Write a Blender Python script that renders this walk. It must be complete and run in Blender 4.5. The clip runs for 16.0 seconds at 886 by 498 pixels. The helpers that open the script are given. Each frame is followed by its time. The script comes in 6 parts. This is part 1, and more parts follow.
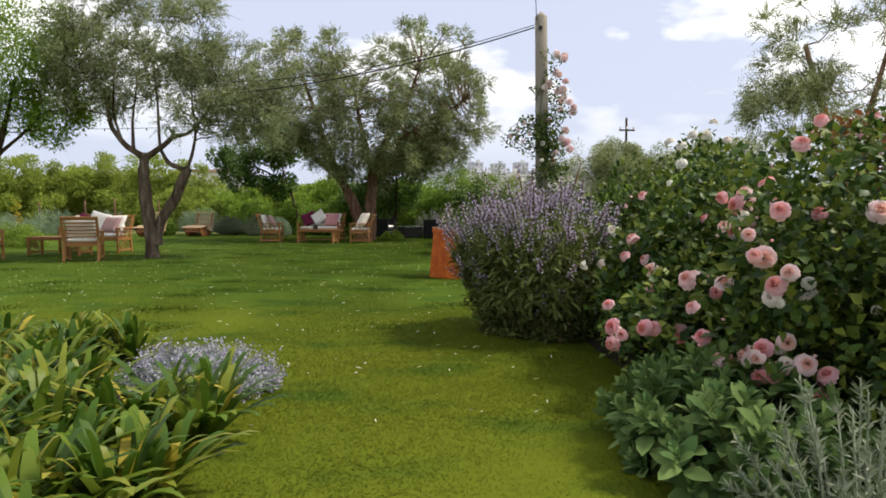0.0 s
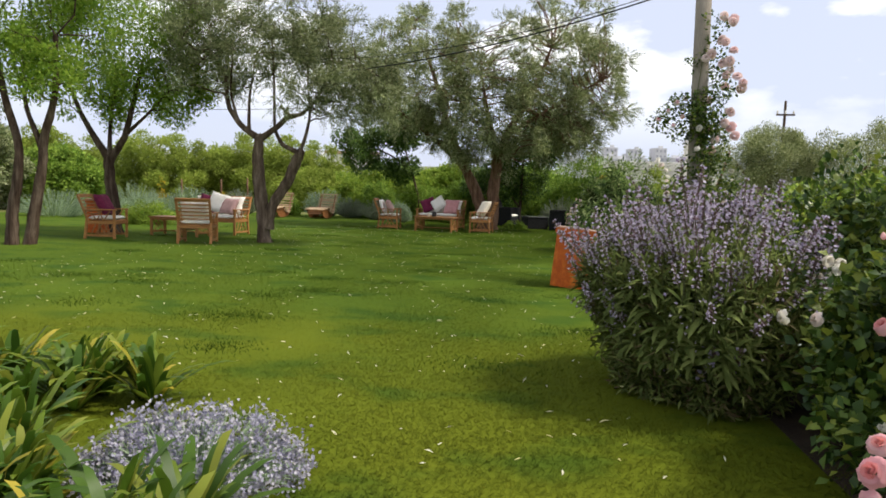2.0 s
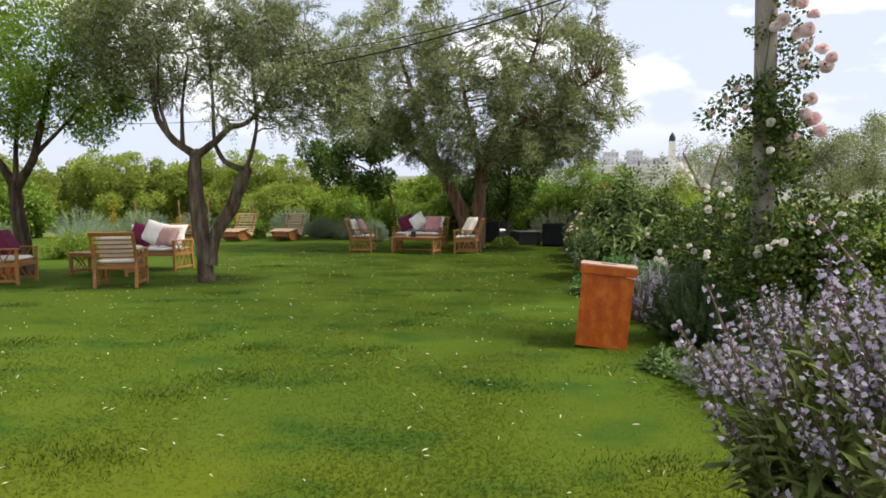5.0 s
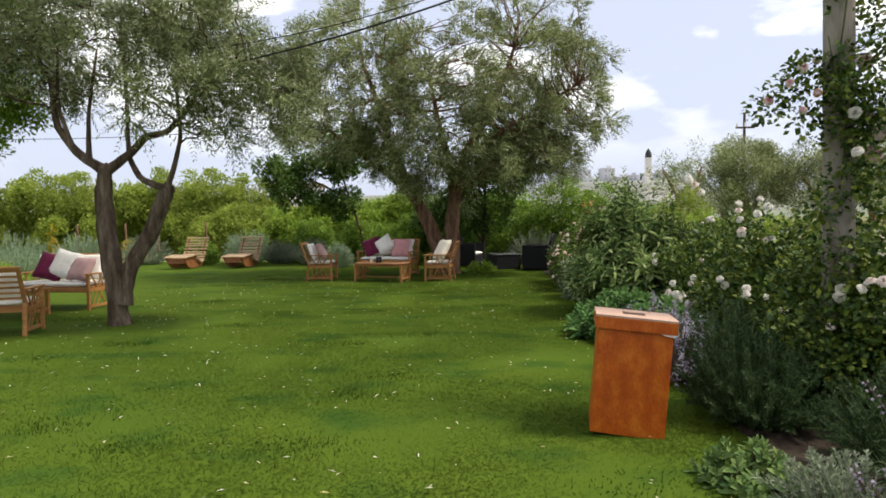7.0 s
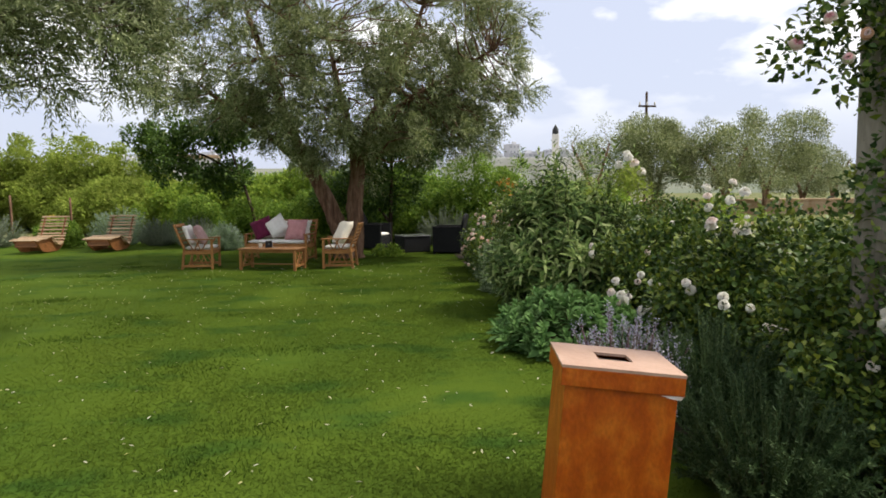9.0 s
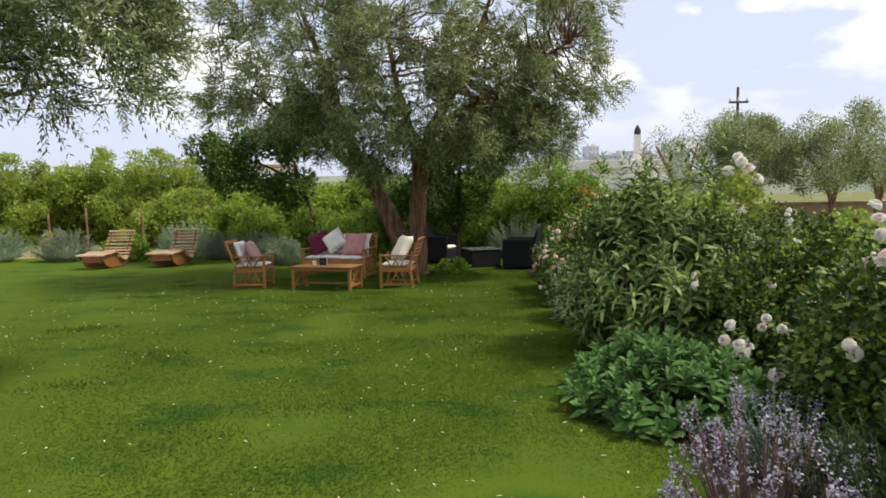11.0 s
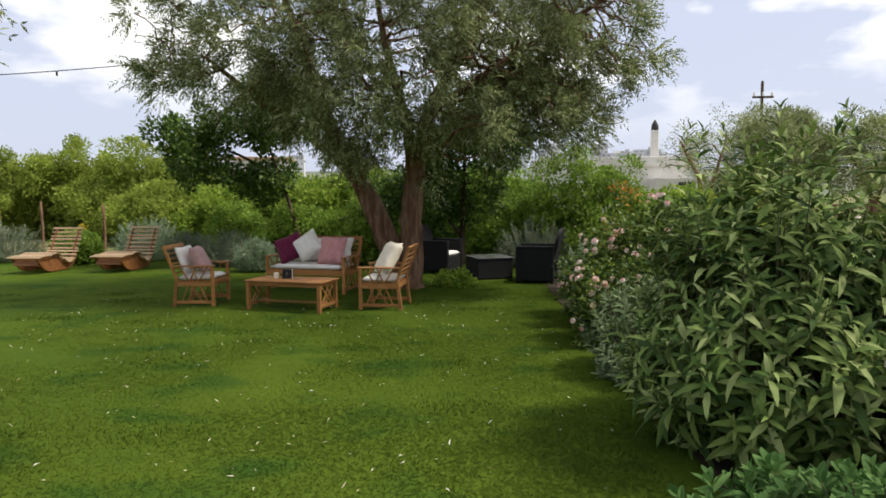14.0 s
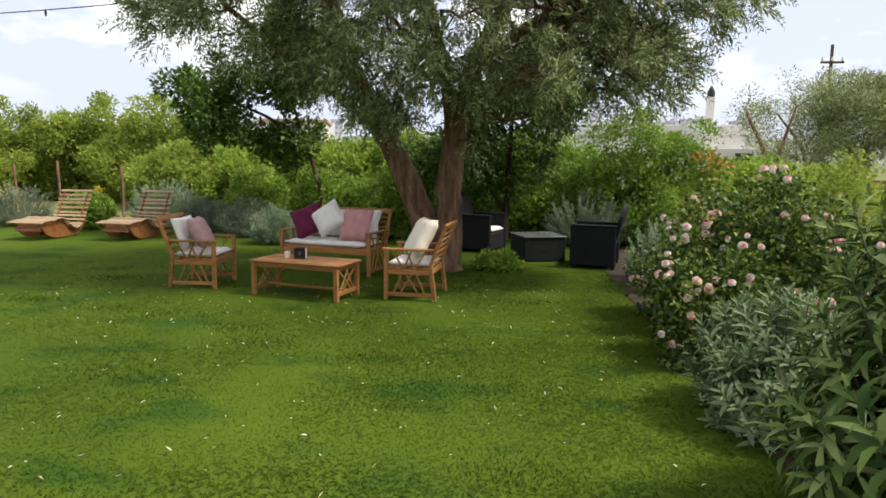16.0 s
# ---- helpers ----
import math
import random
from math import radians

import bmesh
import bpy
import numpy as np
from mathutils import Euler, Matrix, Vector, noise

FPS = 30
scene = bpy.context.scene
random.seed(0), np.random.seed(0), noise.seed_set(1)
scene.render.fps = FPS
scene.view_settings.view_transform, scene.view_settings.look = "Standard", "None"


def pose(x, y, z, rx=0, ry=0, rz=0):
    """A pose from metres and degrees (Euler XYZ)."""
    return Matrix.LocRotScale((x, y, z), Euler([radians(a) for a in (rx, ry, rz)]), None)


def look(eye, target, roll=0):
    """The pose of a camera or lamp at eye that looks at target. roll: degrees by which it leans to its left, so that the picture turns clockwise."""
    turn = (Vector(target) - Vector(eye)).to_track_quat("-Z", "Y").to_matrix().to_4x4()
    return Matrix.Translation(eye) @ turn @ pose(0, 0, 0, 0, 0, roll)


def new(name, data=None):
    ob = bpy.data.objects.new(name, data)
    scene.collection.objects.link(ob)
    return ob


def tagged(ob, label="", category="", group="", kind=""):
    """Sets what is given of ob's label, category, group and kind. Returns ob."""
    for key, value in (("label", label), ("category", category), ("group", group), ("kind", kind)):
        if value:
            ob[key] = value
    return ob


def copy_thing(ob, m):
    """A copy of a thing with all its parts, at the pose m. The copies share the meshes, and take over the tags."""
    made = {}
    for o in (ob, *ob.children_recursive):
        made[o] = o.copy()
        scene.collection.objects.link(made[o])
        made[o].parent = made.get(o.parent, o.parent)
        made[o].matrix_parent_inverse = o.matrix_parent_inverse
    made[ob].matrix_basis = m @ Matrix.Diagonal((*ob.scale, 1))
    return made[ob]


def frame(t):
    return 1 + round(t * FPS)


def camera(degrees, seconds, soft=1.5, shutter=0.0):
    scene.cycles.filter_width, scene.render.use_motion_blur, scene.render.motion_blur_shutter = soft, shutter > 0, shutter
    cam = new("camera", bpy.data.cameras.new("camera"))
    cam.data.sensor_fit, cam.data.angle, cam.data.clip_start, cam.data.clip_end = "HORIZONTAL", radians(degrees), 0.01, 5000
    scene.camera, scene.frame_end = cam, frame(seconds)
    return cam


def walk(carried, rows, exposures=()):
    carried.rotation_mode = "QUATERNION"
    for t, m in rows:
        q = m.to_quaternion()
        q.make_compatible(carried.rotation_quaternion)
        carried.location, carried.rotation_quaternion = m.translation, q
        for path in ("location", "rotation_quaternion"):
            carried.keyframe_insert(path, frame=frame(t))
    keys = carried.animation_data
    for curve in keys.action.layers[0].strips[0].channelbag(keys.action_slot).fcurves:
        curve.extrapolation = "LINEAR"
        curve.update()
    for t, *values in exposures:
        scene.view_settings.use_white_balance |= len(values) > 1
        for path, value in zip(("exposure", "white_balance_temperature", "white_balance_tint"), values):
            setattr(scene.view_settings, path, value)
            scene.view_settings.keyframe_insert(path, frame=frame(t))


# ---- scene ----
cam = camera(69.3, 16.0, soft=1.7)
PATH = [
    (0, (0.0, 0.0, 1.056), (0.151, 1.99, 0.93), 0.1),
    (0.5, (0.093, 0.308, 1.092), (0.133, 2.301, 0.928), 1.0),
    (1, (0.088, 0.682, 1.151), (0.099, 2.68, 1.061), -1.5),
    (1.5, (0.102, 1.016, 1.162), (-0.008, 3.009, 1.05), 0.1),
    (2, (0.133, 1.381, 1.185), (-0.107, 3.358, 1.003), 1.8),
    (2.5, (0.07, 1.768, 1.219), (-0.108, 3.754, 1.056), -0.6),
    (3, (0.005, 2.113, 1.233), (-0.148, 4.094, 1.002), -0.2),
    (3.5, (-0.013, 2.465, 1.28), (-0.293, 4.434, 1.07), 1.1),
    (4, (-0.121, 2.892, 1.308), (-0.311, 4.874, 1.112), -1.0),
    (4.5, (-0.162, 3.287, 1.352), (-0.298, 5.271, 1.146), -0.4),
    (4.7, (-0.156, 3.43, 1.361), (-0.338, 5.415, 1.205), -0.2),
    (6.8, (-0.171, 5.306, 1.398), (-0.337, 7.293, 1.246), -0.0),
    (7, (-0.193, 5.473, 1.411), (-0.297, 7.468, 1.314), -0.8),
    (7.5, (-0.237, 5.854, 1.441), (-0.23, 7.849, 1.301), -1.9),
    (8, (-0.154, 6.217, 1.463), (-0.259, 8.212, 1.381), -0.3),
    (8.5, (-0.157, 6.64, 1.437), (-0.114, 8.634, 1.287), 0.5),
    (9, (-0.152, 7.067, 1.494), (0.031, 9.05, 1.315), -0.4),
    (9.5, (-0.081, 7.382, 1.521), (-0.057, 9.377, 1.375), 0.9),
    (9.7, (-0.069, 7.544, 1.52), (-0.063, 9.536, 1.345), 0.9),
    (11.8, (0.192, 8.875, 1.663), (0.128, 10.868, 1.508), -2.5),
    (12, (0.196, 9.047, 1.667), (0.193, 11.036, 1.45), -2.6),
    (12.5, (0.26, 9.512, 1.634), (0.171, 11.507, 1.521), -0.9),
    (13, (0.269, 9.927, 1.637), (0.175, 11.915, 1.445), -0.8),
    (13.5, (0.198, 10.417, 1.622), (0.292, 12.406, 1.436), -1.4),
    (14, (0.152, 10.928, 1.599), (0.076, 12.919, 1.427), -0.5),
    (14.5, (0.113, 11.382, 1.598), (0.074, 13.372, 1.406), -0.4),
    (15, (0.028, 11.782, 1.612), (0.123, 13.768, 1.391), -2.1),
    (15.5, (0.021, 12.167, 1.588), (-0.053, 14.156, 1.39), 0.2),
    (16, (0.005, 12.512, 1.597), (-0.183, 14.485, 1.323), 0.6),
]
walk(cam, [(t, look(eye, target, roll)) for t, eye, target, roll in PATH],
     exposures=[(0, 0.06), (1.5, 0.12), (3, 0.22), (4.5, 0.25), (8, 0.10), (9.5, 0.08), (12, 0.16), (12.5, 0.03), (13.5, -0.03), (14.5, 0.07), (16, 0.30)])

# ---- world, sun ----
SUN_EL, SUN_AZ = 55.0, 92.0
world = bpy.data.worlds.new("sky")
scene.world = world
world.use_nodes = True
wn, wl = world.node_tree.nodes, world.node_tree.links
wn.clear()
w_out, w_bg = wn.new("ShaderNodeOutputWorld"), wn.new("ShaderNodeBackground")
w_sky = wn.new("ShaderNodeTexSky")
w_sky.sky_type, w_sky.sun_disc = "NISHITA", False
w_sky.sun_elevation, w_sky.sun_rotation = radians(SUN_EL), radians(SUN_AZ)
w_sky.air_density, w_sky.dust_density, w_sky.ozone_density = 1.0, 2.5, 2.0
w_tc, w_map = wn.new("ShaderNodeTexCoord"), wn.new("ShaderNodeMapping")
w_map.inputs["Scale"].default_value = (1.0, 1.0, 2.3)
w_map.inputs["Location"].default_value = (0.35, 0.0, 0.1)
w_noise, w_ramp, w_mix = wn.new("ShaderNodeTexNoise"), wn.new("ShaderNodeValToRGB"), wn.new("ShaderNodeMixRGB")
w_noise.inputs["Scale"].default_value = 3.6
w_noise.inputs["Detail"].default_value = 6.0
w_noise.inputs["Roughness"].default_value = 0.5
w_ramp.color_ramp.elements[0].position, w_ramp.color_ramp.elements[1].position = 0.472, 0.550
w_mix.inputs[2].default_value = (11.5, 11.4, 11.3, 1)
w_haze = wn.new("ShaderNodeMixRGB")
w_haze.inputs[0].default_value = 0.75
w_haze.inputs[2].default_value = (7.3, 7.8, 9.5, 1)
w_bg.inputs["Strength"].default_value = 0.108
wl.new(w_tc.outputs["Generated"], w_map.inputs["Vector"])
wl.new(w_map.outputs[0], w_noise.inputs["Vector"])
wl.new(w_noise.outputs["Fac"], w_ramp.inputs[0])
wl.new(w_sky.outputs[0], w_haze.inputs[1])
# Clouds thin out towards the horizon.
w_sep, w_rise, w_mask = wn.new("ShaderNodeSeparateXYZ"), wn.new("ShaderNodeMapRange"), wn.new("ShaderNodeMath")
w_rise.inputs["From Min"].default_value, w_rise.inputs["From Max"].default_value = 0.04, 0.24
# The haze is thick near the horizon and thin overhead.
w_thin = wn.new("ShaderNodeMapRange")
w_thin.inputs["From Min"].default_value, w_thin.inputs["From Max"].default_value = 0.35, 0.95
w_thin.inputs["To Min"].default_value, w_thin.inputs["To Max"].default_value = 0.78, 0.25
wl.new(w_sep.outputs["Z"], w_thin.inputs["Value"]), wl.new(w_thin.outputs[0], w_haze.inputs[0])
w_rise.interpolation_type = "SMOOTHSTEP"
w_mask.operation = "MULTIPLY"
wl.new(w_tc.outputs["Generated"], w_sep.inputs[0]), wl.new(w_sep.outputs["Z"], w_rise.inputs["Value"])
wl.new(w_ramp.outputs[0], w_mask.inputs[0]), wl.new(w_rise.outputs[0], w_mask.inputs[1])
wl.new(w_mask.outputs[0], w_mix.inputs[0]), wl.new(w_haze.outputs[0], w_mix.inputs[1])
wl.new(w_mix.outputs[0], w_bg.inputs["Color"]), wl.new(w_bg.outputs[0], w_out.inputs[0])

sun = new("sun", bpy.data.lights.new("sun", "SUN"))
sun.data.energy, sun.data.angle, sun.data.color = 4.1, radians(9), (1.0, 0.93, 0.80)
# The light comes from high on the right, over the flower bed.
s_el, s_az = radians(SUN_EL), radians(SUN_AZ)
sun_from = Vector((math.sin(s_az) * math.cos(s_el), math.cos(s_az) * math.cos(s_el), math.sin(s_el)))
sun.matrix_world = look(sun_from * 60, (0, 0, 0))


# ---- materials ----
def material(name, colours, scale=8.0, rough=0.6, bump=0.15, fine=60.0, metal=0.0, stretch=(1, 1, 1), by="object", vary=0.25, spec=0.3, lawn=False):
    """A surface with two scales of colour variation and relief; colours: two or three linear RGB."""
    m = bpy.data.materials.new(name)
    m.use_nodes = True
    nt = m.node_tree
    n, l = nt.nodes, nt.links
    bsdf = n["Principled BSDF"]
    tc, mp = n.new("ShaderNodeTexCoord"), n.new("ShaderNodeMapping")
    mp.inputs["Scale"].default_value = stretch
    l.new(tc.outputs["Object"], mp.inputs["Vector"])
    big, small = n.new("ShaderNodeTexNoise"), n.new("ShaderNodeTexNoise")
    big.inputs["Scale"].default_value, big.inputs["Detail"].default_value = scale, 4.0
    small.inputs["Scale"].default_value, small.inputs["Detail"].default_value = fine, 3.0
    l.new(mp.outputs[0], big.inputs["Vector"]), l.new(mp.outputs[0], small.inputs["Vector"])
    ramp = n.new("ShaderNodeValToRGB")
    ramp.color_ramp.elements[0].position, ramp.color_ramp.elements[1].position = 0.32, 0.68
    ramp.color_ramp.elements[0].color = (*colours[0], 1)
    ramp.color_ramp.elements[1].color = (*colours[-1], 1)
    if len(colours) == 3:
        ramp.color_ramp.elements.new(0.5).color = (*colours[1], 1)
    l.new(big.outputs["Fac"], ramp.inputs[0])
    grain = n.new("ShaderNodeMixRGB")
    grain.blend_type = "MULTIPLY"
    grain.inputs[0].default_value = 1.0
    gr = n.new("ShaderNodeMapRange")
    gr.inputs["To Min"].default_value, gr.inputs["To Max"].default_value = 1 - vary, 1 + vary
    l.new(small.outputs["Fac"], gr.inputs["Value"])
    l.new(ramp.outputs[0], grain.inputs[1]), l.new(gr.outputs[0], grain.inputs[2])
    last = (mown_tone(n, l, tc, grain) if lawn else grain).outputs[0]
    if by == "piece":
        info, hsv, mr = n.new("ShaderNodeObjectInfo"), n.new("ShaderNodeHueSaturation"), n.new("ShaderNodeMapRange")
        mr.inputs["To Min"].default_value, mr.inputs["To Max"].default_value = 0.8, 1.2
        l.new(info.outputs["Random"], mr.inputs["Value"]), l.new(mr.outputs[0], hsv.inputs["Value"])
        l.new(last, hsv.inputs["Color"])
        last = hsv.outputs[0]
    l.new(last, bsdf.inputs["Base Color"])
    bsdf.inputs["Roughness"].default_value, bsdf.inputs["Metallic"].default_value = rough, metal
    bsdf.inputs["Specular IOR Level"].default_value = spec
    if bump:
        bp = n.new("ShaderNodeBump")
        bp.inputs["Strength"].default_value, bp.inputs["Distance"].default_value = bump, 0.01
        l.new(small.outputs["Fac"], bp.inputs["Height"]), l.new(bp.outputs[0], bsdf.inputs["Normal"])
    return m


def mown_tone(n, l, tc, colour):
    """Brighter, yellower turf at the garden's near end, and scattered patches of lusher, darker grass."""
    sep, near, dry = n.new("ShaderNodeSeparateXYZ"), n.new("ShaderNodeMapRange"), n.new("ShaderNodeMixRGB")
    l.new(tc.outputs["Object"], sep.inputs[0])
    wob, add = n.new("ShaderNodeTexNoise"), n.new("ShaderNodeMath")
    wob.inputs["Scale"].default_value, wob.inputs["Detail"].default_value = 0.7, 3.0
    add.operation, add.inputs[1].default_value = "MULTIPLY_ADD", 4.5
    l.new(tc.outputs["Object"], wob.inputs["Vector"])
    l.new(wob.outputs["Fac"], add.inputs[0]), l.new(sep.outputs["Y"], add.inputs[2])
    near.interpolation_type = "SMOOTHSTEP"
    near.inputs["From Min"].default_value, near.inputs["From Max"].default_value = 7.2, 10.4
    l.new(add.outputs[0], near.inputs["Value"])
    tint = n.new("ShaderNodeMixRGB")
    tint.inputs[1].default_value, tint.inputs[2].default_value = (1.24, 1.07, 0.9, 1), (0.89, 0.98, 1.1, 1)
    l.new(near.outputs[0], tint.inputs[0])
    dry.blend_type = "MULTIPLY"
    dry.inputs[0].default_value = 1.0
    l.new(colour.outputs[0], dry.inputs[1]), l.new(tint.outputs[0], dry.inputs[2])
    mp, lush, ramp, deep = n.new("ShaderNodeMapping"), n.new("ShaderNodeTexNoise"), n.new("ShaderNodeMapRange"), n.new("ShaderNodeMixRGB")
    mp.inputs["Scale"].default_value = (0.75, 1.25, 1.0)
    lush.inputs["Scale"].default_value, lush.inputs["Detail"].default_value = 1.5, 4.0
    l.new(tc.outputs["Object"], mp.inputs["Vector"]), l.new(mp.outputs[0], lush.inputs["Vector"])
    ramp.interpolation_type = "SMOOTHSTEP"
    ramp.inputs["From Min"].default_value, ramp.inputs["From Max"].default_value = 0.50, 0.70
    l.new(lush.outputs["Fac"], ramp.inputs["Value"])
    deep.blend_type = "MULTIPLY"
    deep.inputs[2].default_value = (0.56, 0.74, 0.95, 1)
    l.new(ramp.outputs[0], deep.inputs[0]), l.new(dry.outputs[0], deep.inputs[1])
    return deep


def leafy(name, colours, rough=0.5, through_light=0.35, spec=0.12, island=True, patch=2.3, swing=0.22, lawn=False):
    """Leaves and petals: each leaf takes its own tone from the list, and lets some light through."""
    m = bpy.data.materials.new(name)
    m.use_nodes = True
    n, l = m.node_tree.nodes, m.node_tree.links
    bsdf, out = n["Principled BSDF"], n["Material Output"]
    if island:
        src = n.new("ShaderNodeNewGeometry").outputs["Random Per Island"]
    else:
        src = n.new("ShaderNodeObjectInfo").outputs["Random"]
    ramp = n.new("ShaderNodeValToRGB")
    e = ramp.color_ramp.elements
    e[0].color, e[1].color = (*colours[0], 1), (*colours[-1], 1)
    for k, c in enumerate(colours[1:-1], 1):
        e.new(k / (len(colours) - 1)).color = (*c, 1)
    l.new(src, ramp.inputs[0])
    tc, no, mr = n.new("ShaderNodeTexCoord"), n.new("ShaderNodeTexNoise"), n.new("ShaderNodeMapRange")
    no.inputs["Scale"].default_value, no.inputs["Detail"].default_value = patch, 3.0
    l.new(tc.outputs["Object"], no.inputs["Vector"]), l.new(no.outputs["Fac"], mr.inputs["Value"])
    mr.inputs["From Min"].default_value, mr.inputs["From Max"].default_value = 0.3, 0.7
    mr.inputs["To Min"].default_value, mr.inputs["To Max"].default_value = 1 - swing, 1 + swing
    mul = n.new("ShaderNodeMixRGB")
    mul.blend_type = "MULTIPLY"
    mul.inputs[0].default_value = 1.0
    l.new(ramp.outputs[0], mul.inputs[1]), l.new(mr.outputs[0], mul.inputs[2])
    if lawn:
        mul = mown_tone(n, l, tc, mul)
    l.new(mul.outputs[0], bsdf.inputs["Base Color"])
    bsdf.inputs["Roughness"].default_value, bsdf.inputs["Specular IOR Level"].default_value = rough, spec
    tr, mix = n.new("ShaderNodeBsdfTranslucent"), n.new("ShaderNodeMixShader")
    l.new(mul.outputs[0], tr.inputs["Color"])
    mix.inputs[0].default_value = through_light
    l.new(bsdf.outputs[0], mix.inputs[1]), l.new(tr.outputs[0], mix.inputs[2]), l.new(mix.outputs[0], out.inputs["Surface"])
    return m


M_LAWN = material("lawn_turf", [(0.065, 0.098, 0.010), (0.075, 0.108, 0.010), (0.087, 0.117, 0.011)], 0.42, 0.95, 0.06, 40, vary=0.10, spec=0.04, lawn=True)
M_GRASS = leafy("grass_blade", [(0.069, 0.102, 0.011), (0.078, 0.111, 0.012), (0.087, 0.120, 0.012), (0.099, 0.127, 0.013)], 0.75, 0.45, 0.04, patch=0.5, swing=0.12, lawn=True)
M_TUFT = leafy("grass_tuft", [(0.046, 0.092, 0.014), (0.058, 0.106, 0.015), (0.070, 0.118, 0.016)], 0.75, 0.45, 0.04)
M_SOIL = material("soil", [(0.022, 0.016, 0.011), (0.055, 0.038, 0.025)], 5, 0.95, 0.8, 70, vary=0.5)
M_FIELD = material("field", [(0.16, 0.15, 0.05), (0.10, 0.13, 0.03), (0.24, 0.17, 0.09)], 0.09, 0.95, 0.5, 4, vary=0.4)
M_TEAK = material("oiled_wood", [(0.27, 0.115, 0.034), (0.39, 0.185, 0.062)], 6, 0.55, 0.25, 50, stretch=(1, 1, 6), by="piece", vary=0.3)
M_SLAT = material("weathered_slat", [(0.33, 0.22, 0.13), (0.46, 0.33, 0.20)], 6, 0.65, 0.25, 50, stretch=(1, 5, 5), by="piece", vary=0.3)
M_DARKWOOD = material("red_brown_wood", [(0.16, 0.06, 0.02), (0.29, 0.12, 0.045)], 5, 0.5, 0.25, 40, stretch=(1, 5, 5), vary=0.3)
M_ORANGE = material("orange_stained_board", [(0.36, 0.062, 0.003), (0.45, 0.088, 0.004), (0.54, 0.135, 0.010)], 13, 0.42, 0.35, 70, stretch=(1, 1, 0.6), vary=0.35, spec=0.35)
M_LIDTOP = material("pale_lid_board", [(0.44, 0.27, 0.19), (0.52, 0.34, 0.25)], 7, 0.5, 0.15, 60, vary=0.15)
M_WHITE = material("white_cloth", [(0.78, 0.74, 0.69), (0.86, 0.83, 0.79)], 12, 0.9, 0.3, 220, vary=0.06)
M_CREAM = material("cream_cloth", [(0.74, 0.67, 0.54), (0.82, 0.76, 0.64)], 12, 0.9, 0.3, 220, vary=0.08)
M_PLUM = material("plum_cloth", [(0.10, 0.008, 0.035), (0.17, 0.016, 0.06)], 10, 0.85, 0.3, 220, vary=0.2)
M_PINK = material("pink_cloth", [(0.50, 0.23, 0.24), (0.60, 0.31, 0.31)], 10, 0.9, 0.3, 220, vary=0.15)
M_MAUVE = material("mauve_cloth", [(0.42, 0.25, 0.25), (0.52, 0.34, 0.33)], 10, 0.9, 0.3, 220, vary=0.15)
M_WICKER = material("black_wicker", [(0.010, 0.010, 0.011), (0.018, 0.018, 0.020)], 20, 0.65, 0.9, 45, stretch=(1, 1, 5), vary=0.5, spec=0.15)
M_GLASS_TOP = material("grey_table_top", [(0.09, 0.095, 0.10), (0.13, 0.135, 0.14)], 3, 0.22, 0.03, 60, vary=0.1, spec=0.5)
M_BLACK = material("black_card", [(0.008, 0.008, 0.009), (0.016, 0.016, 0.016)], 9, 0.4, 0.05, 60)
M_GREYPOLE = material("weathered_pole", [(0.19, 0.165, 0.135), (0.32, 0.285, 0.24)], 3, 0.9, 0.5, 30, stretch=(3, 3, 0.4), vary=0.35)
M_BARK = material("olive_bark", [(0.090, 0.048, 0.030), (0.180, 0.105, 0.066), (0.275, 0.180, 0.122)], 5, 0.95, 1.0, 26, stretch=(2.2, 2.2, 0.3), vary=0.55, spec=0.1)
M_DARKBARK = material("dark_bark", [(0.034, 0.022, 0.016), (0.078, 0.053, 0.038), (0.13, 0.098, 0.074)], 6, 0.95, 1.0, 26, stretch=(2.2, 2.2, 0.3), vary=0.6, spec=0.08)
M_OLDBARK = material("grey_brown_bark", [(0.050, 0.034, 0.025), (0.110, 0.080, 0.058), (0.195, 0.152, 0.115)], 5, 0.95, 1.0, 26, stretch=(2.2, 2.2, 0.4), vary=0.6, spec=0.08)
M_STEM = material("green_stem", [(0.05, 0.075, 0.025), (0.10, 0.10, 0.045)], 6, 0.8, 0.2, 40)
M_CABLE = material("cable", [(0.015, 0.015, 0.016), (0.03, 0.03, 0.03)], 6, 0.6, 0.1, 40)
M_PLASTER = material("pale_plaster", [(0.60, 0.57, 0.53), (0.70, 0.68, 0.65)], 0.6, 0.9, 0.2, 6, vary=0.12)
M_TOWN = material("town_plaster", [(0.50, 0.50, 0.53), (0.66, 0.65, 0.66)], 0.05, 0.9, 0.0, 0.5, by="piece", vary=0.06)
M_PANE = material("dark_pane", [(0.03, 0.035, 0.045), (0.06, 0.065, 0.08)], 1, 0.15, 0.0, 9, spec=0.5)
# Far window grey, lightened to hold distance haze in the colour.
M_HAZED_PANE = material("hazed_pane", [(0.26, 0.27, 0.30), (0.34, 0.35, 0.37)], 1, 0.7, 0.0, 9)
M_HILL = material("far_hill", [(0.12, 0.15, 0.11), (0.18, 0.20, 0.15), (0.24, 0.24, 0.20)], 0.02, 0.95, 0.3, 0.2, vary=0.3, spec=0.05)
M_STONE = material("tan_stone", [(0.34, 0.22, 0.13), (0.46, 0.34, 0.23)], 3, 0.9, 0.5, 24, by="piece", vary=0.25)

